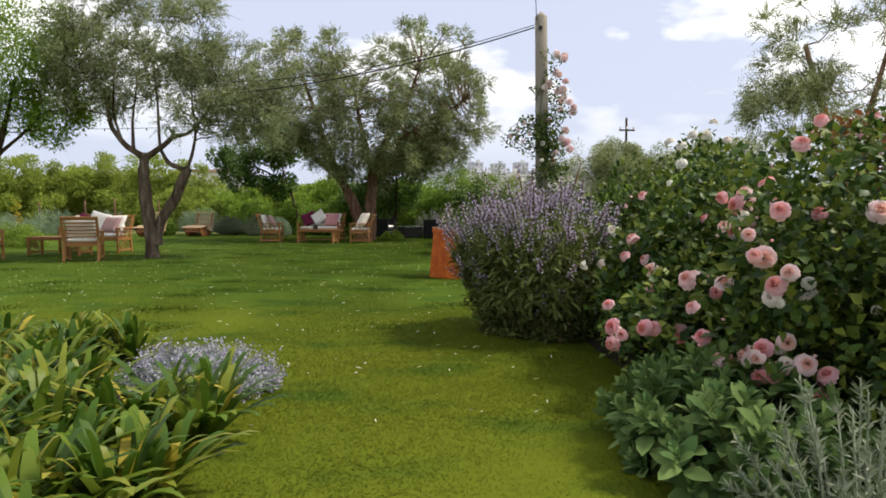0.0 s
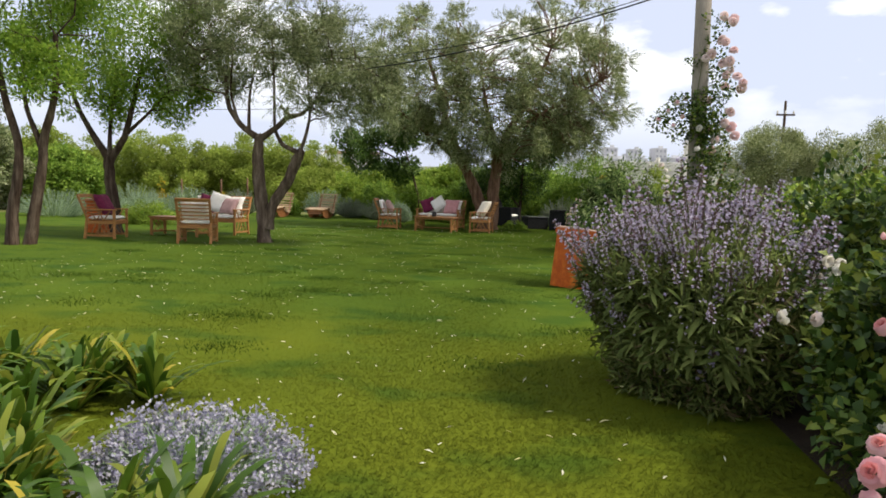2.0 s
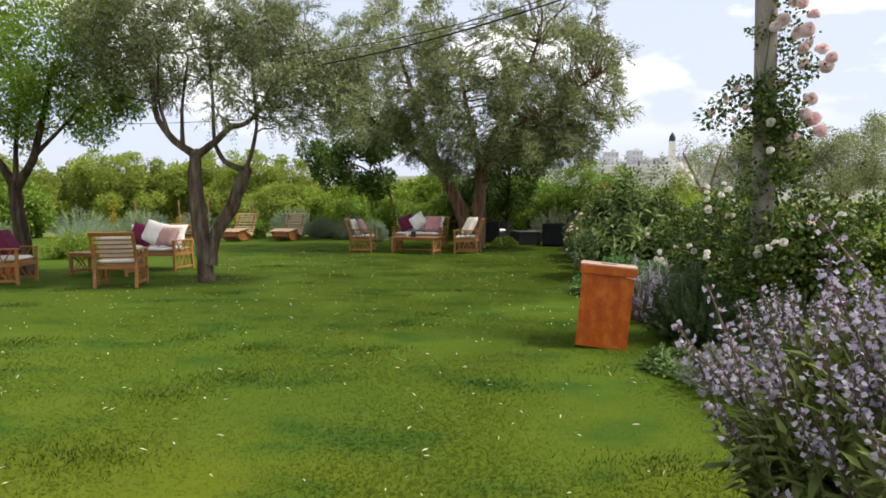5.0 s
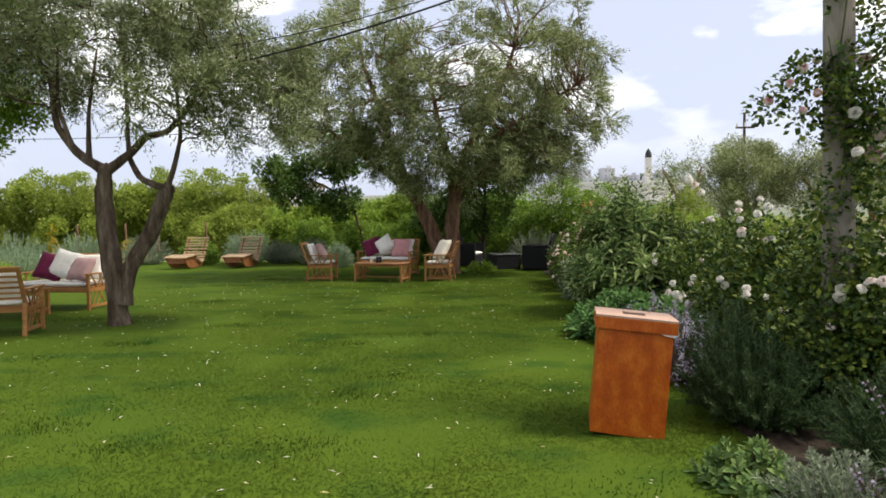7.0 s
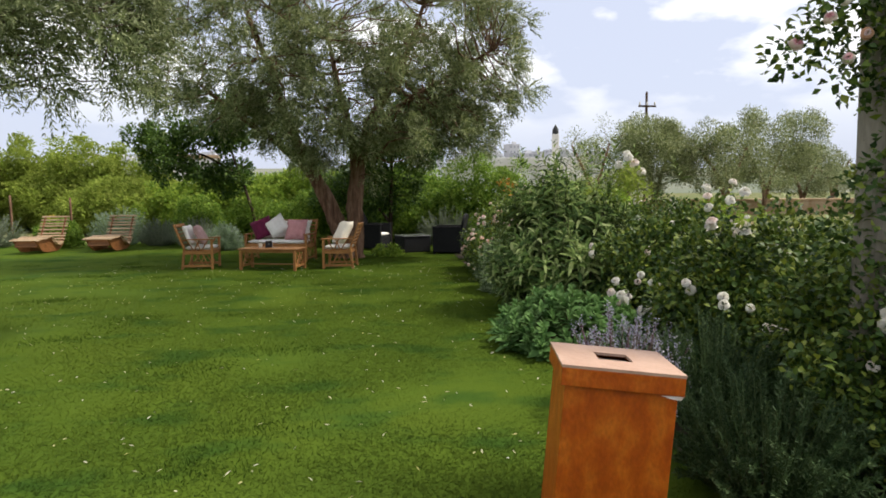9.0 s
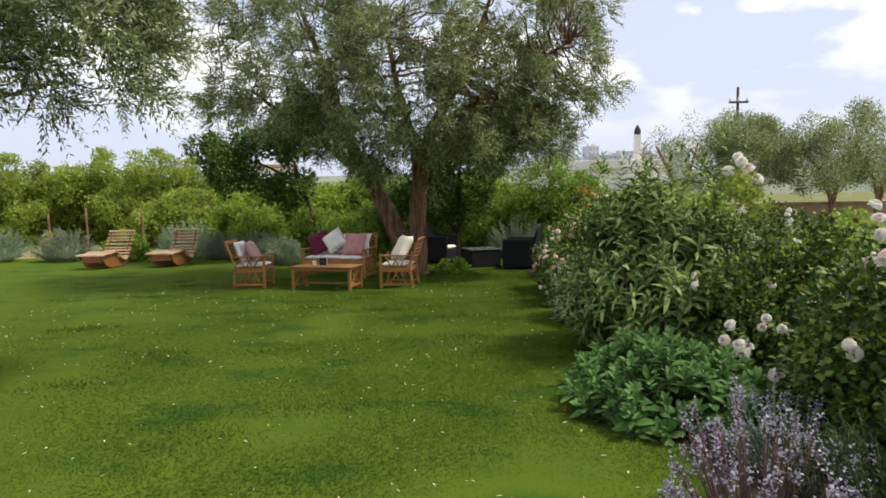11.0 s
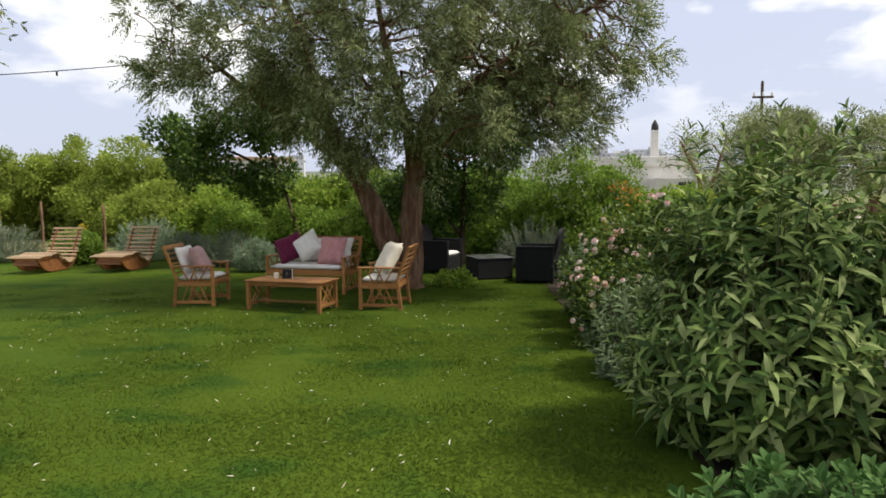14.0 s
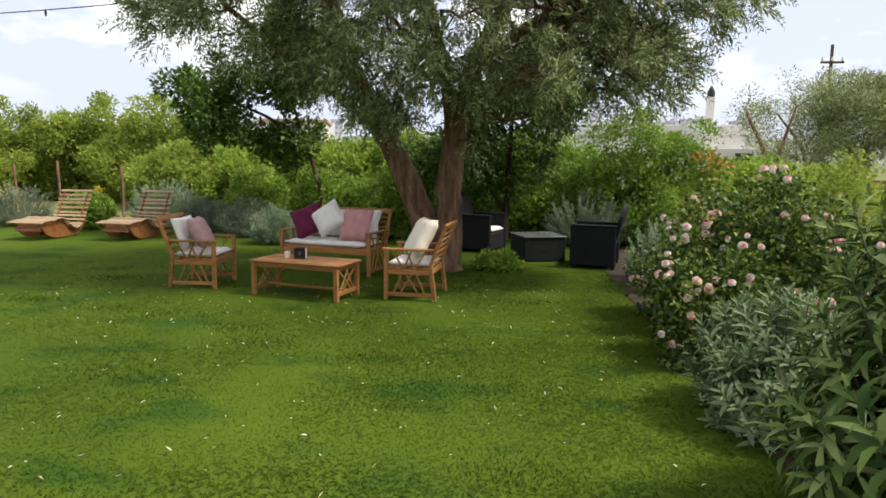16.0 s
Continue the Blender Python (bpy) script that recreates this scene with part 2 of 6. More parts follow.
L_OLIVE = leafy("olive_leaf", [(0.095, 0.128, 0.046), (0.170, 0.210, 0.078), (0.285, 0.320, 0.130), (0.500, 0.520, 0.290)], 0.42, 0.36, 0.25, patch=1.3, swing=0.35)
L_OLIVE2 = leafy("young_olive_leaf", [(0.095, 0.126, 0.050), (0.165, 0.202, 0.084), (0.265, 0.300, 0.140), (0.430, 0.455, 0.260)], 0.42, 0.36, 0.2, patch=1.3, swing=0.3)
L_FRESH = leafy("fresh_leaf", [(0.130, 0.220, 0.032), (0.230, 0.335, 0.044), (0.360, 0.450, 0.070)], 0.45, 0.45)
L_LIME = leafy("light_tree_leaf", [(0.12, 0.215, 0.028), (0.20, 0.32, 0.036), (0.31, 0.42, 0.06)], 0.45, 0.5)
L_DARK = leafy("dark_leaf", [(0.038, 0.082, 0.016), (0.078, 0.142, 0.026), (0.150, 0.240, 0.040)], 0.45, 0.25, 0.22)
L_GREEN = leafy("shrub_leaf", [(0.105, 0.185, 0.028), (0.185, 0.295, 0.042), (0.310, 0.425, 0.070)], 0.5, 0.42)
L_YELLOW = leafy("lime_leaf", [(0.185, 0.255, 0.042), (0.265, 0.335, 0.058), (0.370, 0.430, 0.092)], 0.6, 0.5, 0.06, patch=0.6, swing=0.28)
L_ROSE = leafy("rose_leaf", [(0.018, 0.042, 0.010), (0.045, 0.088, 0.016), (0.095, 0.152, 0.022), (0.200, 0.235, 0.032)], 0.45, 0.22, 0.22)
L_RED = leafy("red_shoot_leaf", [(0.16, 0.04, 0.018), (0.24, 0.09, 0.03), (0.12, 0.15, 0.03)], 0.45, 0.4)
L_SAGE = leafy("sage_leaf", [(0.073, 0.140, 0.042), (0.122, 0.199, 0.057), (0.195, 0.275, 0.084)], 0.75, 0.25, 0.15)
L_MINT = leafy("bright_sage_leaf", [(0.06, 0.135, 0.035), (0.10, 0.20, 0.055), (0.16, 0.275, 0.085)], 0.7, 0.3, 0.15)
L_PHLOMIS = leafy("grey_green_leaf", [(0.034, 0.068, 0.018), (0.082, 0.142, 0.032), (0.172, 0.246, 0.060), (0.350, 0.405, 0.165)], 0.7, 0.16, 0.15)
L_SALVIA = leafy("salvia_leaf", [(0.055, 0.078, 0.020), (0.100, 0.132, 0.033), (0.175, 0.212, 0.056), (0.120, 0.082, 0.048)], 0.65, 0.18)
L_SALVIASHOOT = leafy("salvia_shoot_leaf", [(0.085, 0.118, 0.030), (0.140, 0.180, 0.048), (0.215, 0.250, 0.078)], 0.7, 0.25, 0.1)
L_SILVERGREEN = leafy("silver_green_leaf", [(0.095, 0.145, 0.066), (0.170, 0.230, 0.110), (0.300, 0.360, 0.215)], 0.8, 0.25, 0.08)
L_SILVER = leafy("silver_leaf", [(0.160, 0.200, 0.125), (0.255, 0.300, 0.200), (0.370, 0.400, 0.290)], 0.85, 0.2, 0.1)
L_LAVENDER = leafy("lavender_leaf", [(0.165, 0.245, 0.140), (0.290, 0.385, 0.230), (0.450, 0.540, 0.370)], 0.8, 0.25, 0.1)
L_ROSEMARY = leafy("rosemary_leaf", [(0.026, 0.056, 0.019), (0.053, 0.095, 0.033), (0.095, 0.140, 0.053)], 0.6, 0.2, 0.2)
L_STRAP = leafy("strap_leaf", [(0.036, 0.084, 0.010), (0.066, 0.130, 0.012), (0.118, 0.190, 0.018), (0.215, 0.240, 0.030), (0.480, 0.365, 0.046)], 0.42, 0.35, 0.25)
L_PETAL_V = leafy("violet_petal", [(0.32, 0.26, 0.38), (0.48, 0.42, 0.56), (0.66, 0.60, 0.72)], 0.7, 0.4, 0.06)
L_PETAL_G = leafy("grey_blue_petal", [(0.250, 0.240, 0.347), (0.400, 0.384, 0.483), (0.562, 0.540, 0.578)], 0.8, 0.3, 0.1)
L_BRACT = leafy("dusky_bract", [(0.13, 0.075, 0.10), (0.19, 0.12, 0.13), (0.13, 0.12, 0.06)], 0.7, 0.3, 0.1)
P_DEEP = leafy("deep_pink_petal", [(0.84, 0.33, 0.33), (0.87, 0.45, 0.42), (0.88, 0.58, 0.48)], 0.6, 0.4, 0.1, island=False)
P_PINK = leafy("pink_petal", [(0.86, 0.46, 0.50), (0.88, 0.58, 0.60), (0.90, 0.74, 0.72)], 0.6, 0.45, 0.1, island=False)
P_BLUSH = leafy("blush_petal", [(0.88, 0.62, 0.62), (0.89, 0.70, 0.69), (0.90, 0.79, 0.76)], 0.6, 0.45, 0.1, island=False)
P_WHITE = leafy("white_petal", [(0.84, 0.80, 0.72), (0.86, 0.84, 0.78), (0.86, 0.74, 0.68)], 0.6, 0.4, 0.15, island=False)
P_PEACH = leafy("peach_petal", [(0.78, 0.60, 0.50), (0.80, 0.70, 0.60), (0.80, 0.74, 0.66), (0.72, 0.42, 0.26)], 0.6, 0.4, 0.15, island=False)
L_ORANGEBLOOM = leafy("orange_flower_shrub", [(0.10, 0.17, 0.03), (0.16, 0.24, 0.045), (0.70, 0.24, 0.05)], 0.55, 0.35, 0.1)
L_YFLOWER = leafy("yellow_flower", [(0.45, 0.30, 0.02), (0.55, 0.42, 0.04), (0.30, 0.28, 0.03)], 0.6, 0.35, 0.1)
L_CHAFF = leafy("fallen_leaf", [(0.55, 0.50, 0.33), (0.62, 0.60, 0.50), (0.45, 0.42, 0.15)], 0.7, 0.2, 0.1)


# ---- building helpers ----
def part(name, mesh, mat, parent=None, label=""):
    """Links a mesh or bmesh as one mesh object under a thing or a part."""
    if isinstance(mesh, bmesh.types.BMesh):
        me = bpy.data.meshes.new(name)
        mesh.to_mesh(me)
        mesh.free()
        mesh = me
    if not mesh.materials:
        mesh.materials.append(mat)
    ob = new(name, mesh)
    ob.parent = parent
    if label:
        tagged(ob, label)
    return ob


def thing(name, label, category, group="", m=None, kind=""):
    ob = new(name)
    ob.empty_display_size = 0.1
    if m is not None:
        ob.matrix_world = m
    return tagged(ob, label, category, group, kind)


def solid(name, v, f):
    """A mesh from arrays of vertices and triangles."""
    v, f = np.asarray(v, np.float32), np.asarray(f, np.int32)
    me = bpy.data.meshes.new(name)
    me.vertices.add(len(v))
    me.vertices.foreach_set("co", v.ravel())
    me.loops.add(f.size)
    me.loops.foreach_set("vertex_index", f.ravel())
    me.polygons.add(len(f))
    me.polygons.foreach_set("loop_start", np.arange(0, f.size, f.shape[1], dtype=np.int32))
    me.update(calc_edges=True)
    return me


def joined(bits):
    vs, fs, k = [], [], 0
    for v, f in bits:
        vs.append(v), fs.append(np.asarray(f) + k)
        k += len(v)
    return np.concatenate(vs), np.concatenate(fs)


def unit(a):
    return a / np.maximum(np.linalg.norm(a, axis=-1, keepdims=True), 1e-9)


def sphere_dirs(rng, n):
    return unit(rng.normal(size=(n, 3)))


def leaves(p, axis, nrm, length, width, style="thin", bend=0.15):
    """Leaf blades that grow from the points p along axis, their faces turned to nrm."""
    n = len(p)
    length, width = np.broadcast_to(length, n)[:, None], np.broadcast_to(width, n)[:, None]
    axis = unit(axis)
    side = unit(np.cross(axis, nrm))
    nrm = np.cross(side, axis)
    i = np.arange(n)[:, None]
    if style == "thin":
        a, b = p + axis * length * 0.45 + side * width / 2 + nrm * width * 0.18, p + axis * length * 0.45 - side * width / 2 + nrm * width * 0.18
        t = p + axis * length - nrm * length * bend
        v = np.stack([p, a, t, b], 1).reshape(-1, 3)
        f = np.concatenate([i * 4 + [0, 2, 1], i * 4 + [0, 3, 2]])
    elif style == "broad":
        mid = p + axis * length * 0.48 - nrm * length * bend * 0.15
        a, b = mid + side * width / 2 + nrm * width * 0.16, mid - side * width / 2 + nrm * width * 0.16
        t = p + axis * length * 0.96 - nrm * length * bend
        v = np.stack([p, a, mid, b, t], 1).reshape(-1, 3)
        f = np.concatenate([i * 5 + [0, 2, 1], i * 5 + [0, 3, 2], i * 5 + [1, 2, 4], i * 5 + [2, 3, 4]])
    elif style == "full":
        a1, b1 = p + axis * length * 0.22 + side * width * 0.34 + nrm * width * 0.1, p + axis * length * 0.22 - side * width * 0.34 + nrm * width * 0.1
        mid = p + axis * length * 0.52 - nrm * length * bend * 0.2
        a2, b2 = mid + side * width * 0.5 + nrm * width * 0.15, mid - side * width * 0.5 + nrm * width * 0.15
        m3 = p + axis * length * 0.82 - nrm * length * bend * 0.6
        a3, b3 = m3 + side * width * 0.3 + nrm * width * 0.05, m3 - side * width * 0.3 + nrm * width * 0.05
        t = p + axis * length * 0.98 - nrm * length * bend
        v = np.stack([p, a1, b1, a2, mid, b2, a3, m3, b3, t], 1).reshape(-1, 3)
        tri = ([0, 4, 1], [1, 4, 3], [0, 2, 4], [2, 5, 4], [3, 4, 7], [3, 7, 6], [4, 5, 8], [4, 8, 7], [6, 7, 9], [7, 8, 9])
        f = np.concatenate([i * 10 + q for q in tri])
    else:  # a strap that arches over
        rows = []
        for s, w in ((0, 0.7), (0.3, 1.0), (0.6, 0.9), (0.85, 0.6)):
            c = p + axis * length * s * (1 - 0.25 * bend * s) - np.array([0, 0, 1]) * length * bend * s * s
            rows += [c + side * width * w / 2 + nrm * width * 0.12, c - side * width * w / 2 + nrm * width * 0.12]
        rows.append(p + axis * length * (1 - 0.25 * bend) - np.array([0, 0, 1]) * length * bend)
        v = np.stack(rows, 1).reshape(-1, 3)
        tri = ([0, 1, 3], [0, 3, 2], [2, 3, 5], [2, 5, 4], [4, 5, 7], [4, 7, 6], [6, 7, 8])
        f = np.concatenate([i * 9 + q for q in tri])
    return v, f


def spray(rng, centres, radius, n, length, width, style="thin", up=0.3, bend=0.15, heart=None, out=0.5, fill=0.45):
    """Leaves in clumps round the centres. heart: the middle of the plant, from which leaves turn away."""
    centres = np.asarray(centres, float)
    radius = np.broadcast_to(radius, len(centres))
    k = rng.integers(0, len(centres), n)
    d = sphere_dirs(rng, n)
    if heart is not None:
        d = unit(d + out * unit(centres[k] - heart))
    p = centres[k] + d * (radius[k] * (0.85 * rng.random(n) ** fill + 0.16 * np.minimum(np.abs(rng.normal(size=n)), 2.0)))[:, None]
    p[:, 2] = np.maximum(p[:, 2], 0.015)
    axis = unit(d * 0.8 + sphere_dirs(rng, n) * 0.75 + np.array([0, 0, up]))
    nrm = unit(d * 0.6 + np.array([0, 0, 0.7]) + sphere_dirs(rng, n) * 0.5)
    size = rng.uniform(0.65, 1.25, n)
    return leaves(p, axis, nrm, length * size, width * size * rng.uniform(0.85, 1.15, n), style, bend)


def rosettes(rng, tips, ways, per, length, width, spread=0.9, bend=0.35, shoot=0.12, style="full"):
    """Leaves in crossed pairs round the ends of shoots, the lower ones longer and more spread."""
    n = len(tips) * per
    k = np.repeat(np.arange(len(tips)), per)
    s = np.tile(np.arange(per) // 2, len(tips)) / max(1, (per - 1) // 2)
    w = unit(ways)[k]
    a = unit(np.cross(w, np.array([0.3, 0.2, 0.9])))
    b = np.cross(w, a)
    ang = np.tile(np.arange(per) % 2 * np.pi + np.arange(per) // 2 * 1.7, len(tips)) + np.repeat(rng.uniform(0, 6.28, len(tips)), per) + rng.normal(size=n) * 0.25
    out = a * np.cos(ang)[:, None] + b * np.sin(ang)[:, None]
    axis = out * (spread * (1 - 0.55 * s))[:, None] + w * (0.25 + 0.9 * s)[:, None]
    p = tips[k] - w * (shoot * (1 - s))[:, None]
    size = (1.1 - 0.6 * s) * rng.uniform(0.75, 1.2, n)
    return leaves(p, axis, w - out * 0.2 + sphere_dirs(rng, n) * 0.15, length * size, width * size, style, bend)


def shell(rng, radii, n, inner=0.8, low=0.06, toward=None, foot=0.74):
    """Points on a rounded bush and the ways out of it."""
    d = sphere_dirs(rng, n * 3)
    d[:, 2] = np.abs(d[:, 2])
    if toward is not None:
        d = d[rng.random(n * 3) < 0.10 + 0.9 * np.clip(d @ unit(np.asarray(toward, float)), 0, 1) ** 2]
    d = d[:n]
    bump = np.array([1 + 0.16 * noise.noise(Vector(q * 2.3) + Vector((radii[0] * 7, radii[1] * 3, 1))) for q in d])[:, None]
    p = d * np.asarray(radii) * bump * rng.uniform(inner, 1.0, (len(d), 1))
    p[:, 2] = np.maximum(p[:, 2], low)
    tuck = np.clip(p[:, 2:3] / (0.42 * radii[2]), 0, 1)
    p[:, :2] *= foot + (1 - foot) * tuck * (2 - tuck)
    return p, unit(d / np.asarray(radii))


def dome(rng, centre, radii, count, low=0.0, inner=0.55, foot=0.74, rise=0.35, square=1.0):
    """Clump centres through a rounded bush that stands on the ground; radii: half widths and height."""
    out = []
    while len(out) < count:
        d = rng.normal(size=3)
        d /= np.linalg.norm(d)
        d[2] = abs(d[2])
        d = np.sign(d) * np.abs(d) ** square
        r = rng.uniform(inner, 1.0)
        q = np.array([d[0] * radii[0], d[1] * radii[1], max(low, d[2] * radii[2])]) * r
        if q[2] < rise * radii[2]:
            q[:2] *= foot + (1 - foot) * q[2] / (rise * radii[2])
        out.append(q + centre)
    return np.array(out)


def tube(points, radii, sides=7, rough=0.0, rng=None):
    """A tapered limb along points."""
    pts, radii = np.asarray(points, float), np.asarray(radii, float)
    tang = unit(np.gradient(pts, axis=0))
    ref = np.array([0.31, 0.87, 0.38])
    a = unit(np.cross(tang, ref))
    b = np.cross(tang, a)
    ang = np.linspace(0, 2 * np.pi, sides, endpoint=False)
    rad = np.repeat(radii[:, None], sides, 1)
    if rough and rng is not None:
        turn = np.linspace(0, 2.2, len(pts))[:, None]
        rad = rad * (1 + rough * rng.normal(size=rad.shape) * 0.3 + rough * np.sin(ang * 3 + turn * 2 + rng.uniform(0, 6)) + 0.7 * rough * np.sin(ang * 7 - turn * 1.5 + rng.uniform(0, 6)))
    ring = pts[:, None] + rad[..., None] * (np.cos(ang)[None, :, None] * a[:, None] + np.sin(ang)[None, :, None] * b[:, None])
    v = np.concatenate([ring.reshape(-1, 3), pts[-1:] + tang[-1:] * radii[-1]])
    f = []
    for r in range(len(pts) - 1):
        for s in range(sides):
            q, w = r * sides + s, r * sides + (s + 1) % sides
            f += [(q, w, w + sides), (q, w + sides, q + sides)]
    for s in range(sides):
        f.append(((len(pts) - 1) * sides + s, (len(pts) - 1) * sides + (s + 1) % sides, len(v) - 1))
    return v, np.array(f)


def bent(rng, a, b, n=6, sway=0.12):
    """A line from a to b that wanders."""
    a, b = np.asarray(a, float), np.asarray(b, float)
    t = np.linspace(0, 1, n)[:, None]
    off = np.cumsum(rng.normal(size=(n, 3)), 0)
    off -= off[:1] + (off[-1:] - off[:1]) * t
    return a + (b - a) * t + off * sway * np.linalg.norm(b - a) / n


def box(bm, size, at=(0, 0, 0), turn=(0, 0, 0), bevel=0.004):
    """Adds a box with softened edges."""
    m = pose(*at, *turn) @ Matrix.Diagonal((*size, 1))
    got = bmesh.ops.create_cube(bm, size=1.0, matrix=m)
    if bevel:
        edges = list({e for v in got["verts"] for e in v.link_edges})
        bmesh.ops.bevel(bm, geom=edges, offset=bevel, segments=1, affect="EDGES")
    return bm


def plank(size, at=(0, 0, 0), turn=(0, 0, 0), bevel=0.004):
    return box(bmesh.new(), size, at, turn, bevel)


def bar(a, b, w, d, bevel=0.003):
    """A square bar from a to b."""
    a, b = Vector(a), Vector(b)
    m = Matrix.Translation((a + b) / 2) @ (b - a).to_track_quat("Z", "Y").to_matrix().to_4x4() @ Matrix.Diagonal((w, d, (b - a).length, 1))
    bm = bmesh.new()
    bmesh.ops.create_cube(bm, size=1.0, matrix=m)
    bmesh.ops.bevel(bm, geom=list(bm.edges), offset=bevel, segments=1, affect="EDGES")
    return bm


def pad(w, d, h, puff=0.35, wrinkle=0.006, seed=1, n=10):
    """A stuffed cushion with a seam round its edge, lying flat, its base at z = 0."""
    rng = np.random.default_rng(seed)
    bm = bmesh.new()
    grid = {}
    u = np.linspace(-1, 1, n + 1)
    for s in (1, -1):
        for i in range(n + 1):
            for j in range(n + 1):
                edge = i in (0, n) or j in (0, n)
                if edge and s == -1:
                    grid[s, i, j] = grid[1, i, j]
                    continue
                x, y = u[i], u[j]
                full = (max(0, 1 - x**4) * max(0, 1 - y**4)) ** puff
                pinch = 1 - 0.07 * (1 - abs(x)) * abs(y) ** 3
                pinch2 = 1 - 0.07 * (1 - abs(y)) * abs(x) ** 3
                z = h / 2 + s * h / 2 * full * (1 if edge else 1 + rng.normal() * wrinkle * 4)
                grid[s, i, j] = bm.verts.new((x * w / 2 * pinch2, y * d / 2 * pinch, z))
    for s in (1, -1):
        for i in range(n):
            for j in range(n):
                q = [grid[s, i, j], grid[s, i + 1, j], grid[s, i + 1, j + 1], grid[s, i, j + 1]]
                face = bm.faces.new(q if s == 1 else q[::-1])
                face.smooth = True
    return bm


# ---- ground ----
def sheet(name, x0, y0, x1, y1, z, mat, label, category, step=0.0, relief=0.0):
    nx = max(1, int((x1 - x0) / step)) if step else 1
    ny = max(1, int((y1 - y0) / step)) if step else 1
    xs, ys = np.linspace(x0, x1, nx + 1), np.linspace(y0, y1, ny + 1)
    gx, gy = np.meshgrid(xs, ys, indexing="ij")
    gz = np.full_like(gx, z)
    if relief:
        gz += relief * np.array([noise.noise((a * 0.9, b * 0.9, 3.1)) for a, b in zip(gx.ravel(), gy.ravel())]).reshape(gx.shape)
    v = np.stack([gx, gy, gz], -1).reshape(-1, 3)
    i, j = np.meshgrid(np.arange(nx), np.arange(ny), indexing="ij")
    q = (i * (ny + 1) + j).ravel()[:, None]
    f = np.concatenate([q + [0, ny + 1, ny + 2], q + [0, ny + 2, 1]])
    me = solid(name, v, f)
    me.materials.append(mat)
    return tagged(new(name, me), label, category, kind="structure")


sheet("ground", -900, -900, 900, 900, -0.06, M_FIELD, "dry grassy field and bare earth round the garden", "ground")
sheet("lawn", -17, -6, 1.75, 27.5, 0.0, M_LAWN, "mown green lawn with paler and darker patches", "lawn", 0.4, 0.012)
sheet("flower_bed", 1.5, -6, 4.6, 27.5, 0.012, M_SOIL, "dark bare soil of the long flower bed", "soil", 0.3, 0.03)


# ---- garden furniture ----
def lattice(parent, x, y0, y1, z0, z1, t=0.02):
    """The crossed bars under an armrest or at a table's end."""
    ym = (y0 + y1) / 2
    for a, b in (((x, y0 + 0.03, z1), (x, ym + 0.10, z0)), ((x, y1 - 0.03, z1), (x, ym - 0.10, z0)), ((x, ym - 0.03, z1), (x, y1 - 0.05, z0)), ((x, ym + 0.03, z1), (x, y0 + 0.05, z0))):
        part("lattice_bar", bar(a, b, t * 0.8, t), M_TEAK, parent)


def seat_frame_parts(t, w, d=0.62):
    """An armchair or bench of oiled wood: front at -y, its seat 0.38 m high."""
    hw, sh, ah, bh = w / 2, 0.36, 0.60, 0.86
    for s in (-1, 1):
        x = s * (hw - 0.025)
        part("leg", bar((x, -d / 2 + 0.03, 0), (x, -d / 2 + 0.03, ah - 0.02), 0.045, 0.045), M_TEAK, t)
        part("leg", bar((x, d / 2 - 0.02, 0), (x, d / 2 - 0.07, sh + 0.05), 0.045, 0.045), M_TEAK, t)
        part("back_post", bar((x, d / 2 - 0.07, sh + 0.05), (x, d / 2 + 0.10, bh), 0.045, 0.035), M_TEAK, t)
        part("armrest", plank((0.07, d - 0.02, 0.022), (x, -0.02, ah - 0.01)), M_TEAK, t)
        part("stretcher", bar((x, -d / 2 + 0.05, 0.07), (x, d / 2 - 0.04, 0.07), 0.022, 0.045), M_TEAK, t)
        part("side_rail", bar((x, -d / 2 + 0.05, sh - 0.03), (x, d / 2 - 0.07, sh - 0.03), 0.022, 0.06), M_TEAK, t)
        lattice(t, x, -d / 2 + 0.07, d / 2 - 0.09, 0.09, ah - 0.02)
    part("front_rail", plank((w - 0.08, 0.025, 0.07), (0, -d / 2 + 0.03, sh - 0.03)), M_TEAK, t)
    part("back_rail", plank((w - 0.08, 0.025, 0.06), (0, d / 2 - 0.07, sh - 0.03)), M_TEAK, t)
    for k in range(6):
        part("seat_slat", plank((w - 0.06, 0.07, 0.018), (0, -d / 2 + 0.07 + k * 0.085, sh + 0.012)), M_TEAK, t)
    for k in range(6):
        f = 0.16 + k * 0.155
        z, y = sh + 0.05 + (bh - sh - 0.05) * f, d / 2 - 0.07 + 0.17 * f
        part("back_slat", plank((w - 0.09, 0.018, 0.027), (0, y, z), (-19, 0, 0)), M_TEAK, t)
    part("top_rail", plank((w, 0.035, 0.05), (0, d / 2 + 0.10, bh), (-19, 0, 0)), M_TEAK, t)


def at(m, x, y, z, rx=0, ry=0, rz=0):
    return m @ pose(x, y, z, rx, ry, rz)


def cushion(name, bm, mat, m, label, category="cushion"):
    ob = part(name, bm, mat)
    ob.matrix_world = m
    return tagged(ob, label, category)


def pillow(m, mat, label, size=0.44, seed=3):
    return cushion("throw_pillow", pad(size, size, 0.17, 0.5, 0.012, seed), mat, m, label, "pillow")


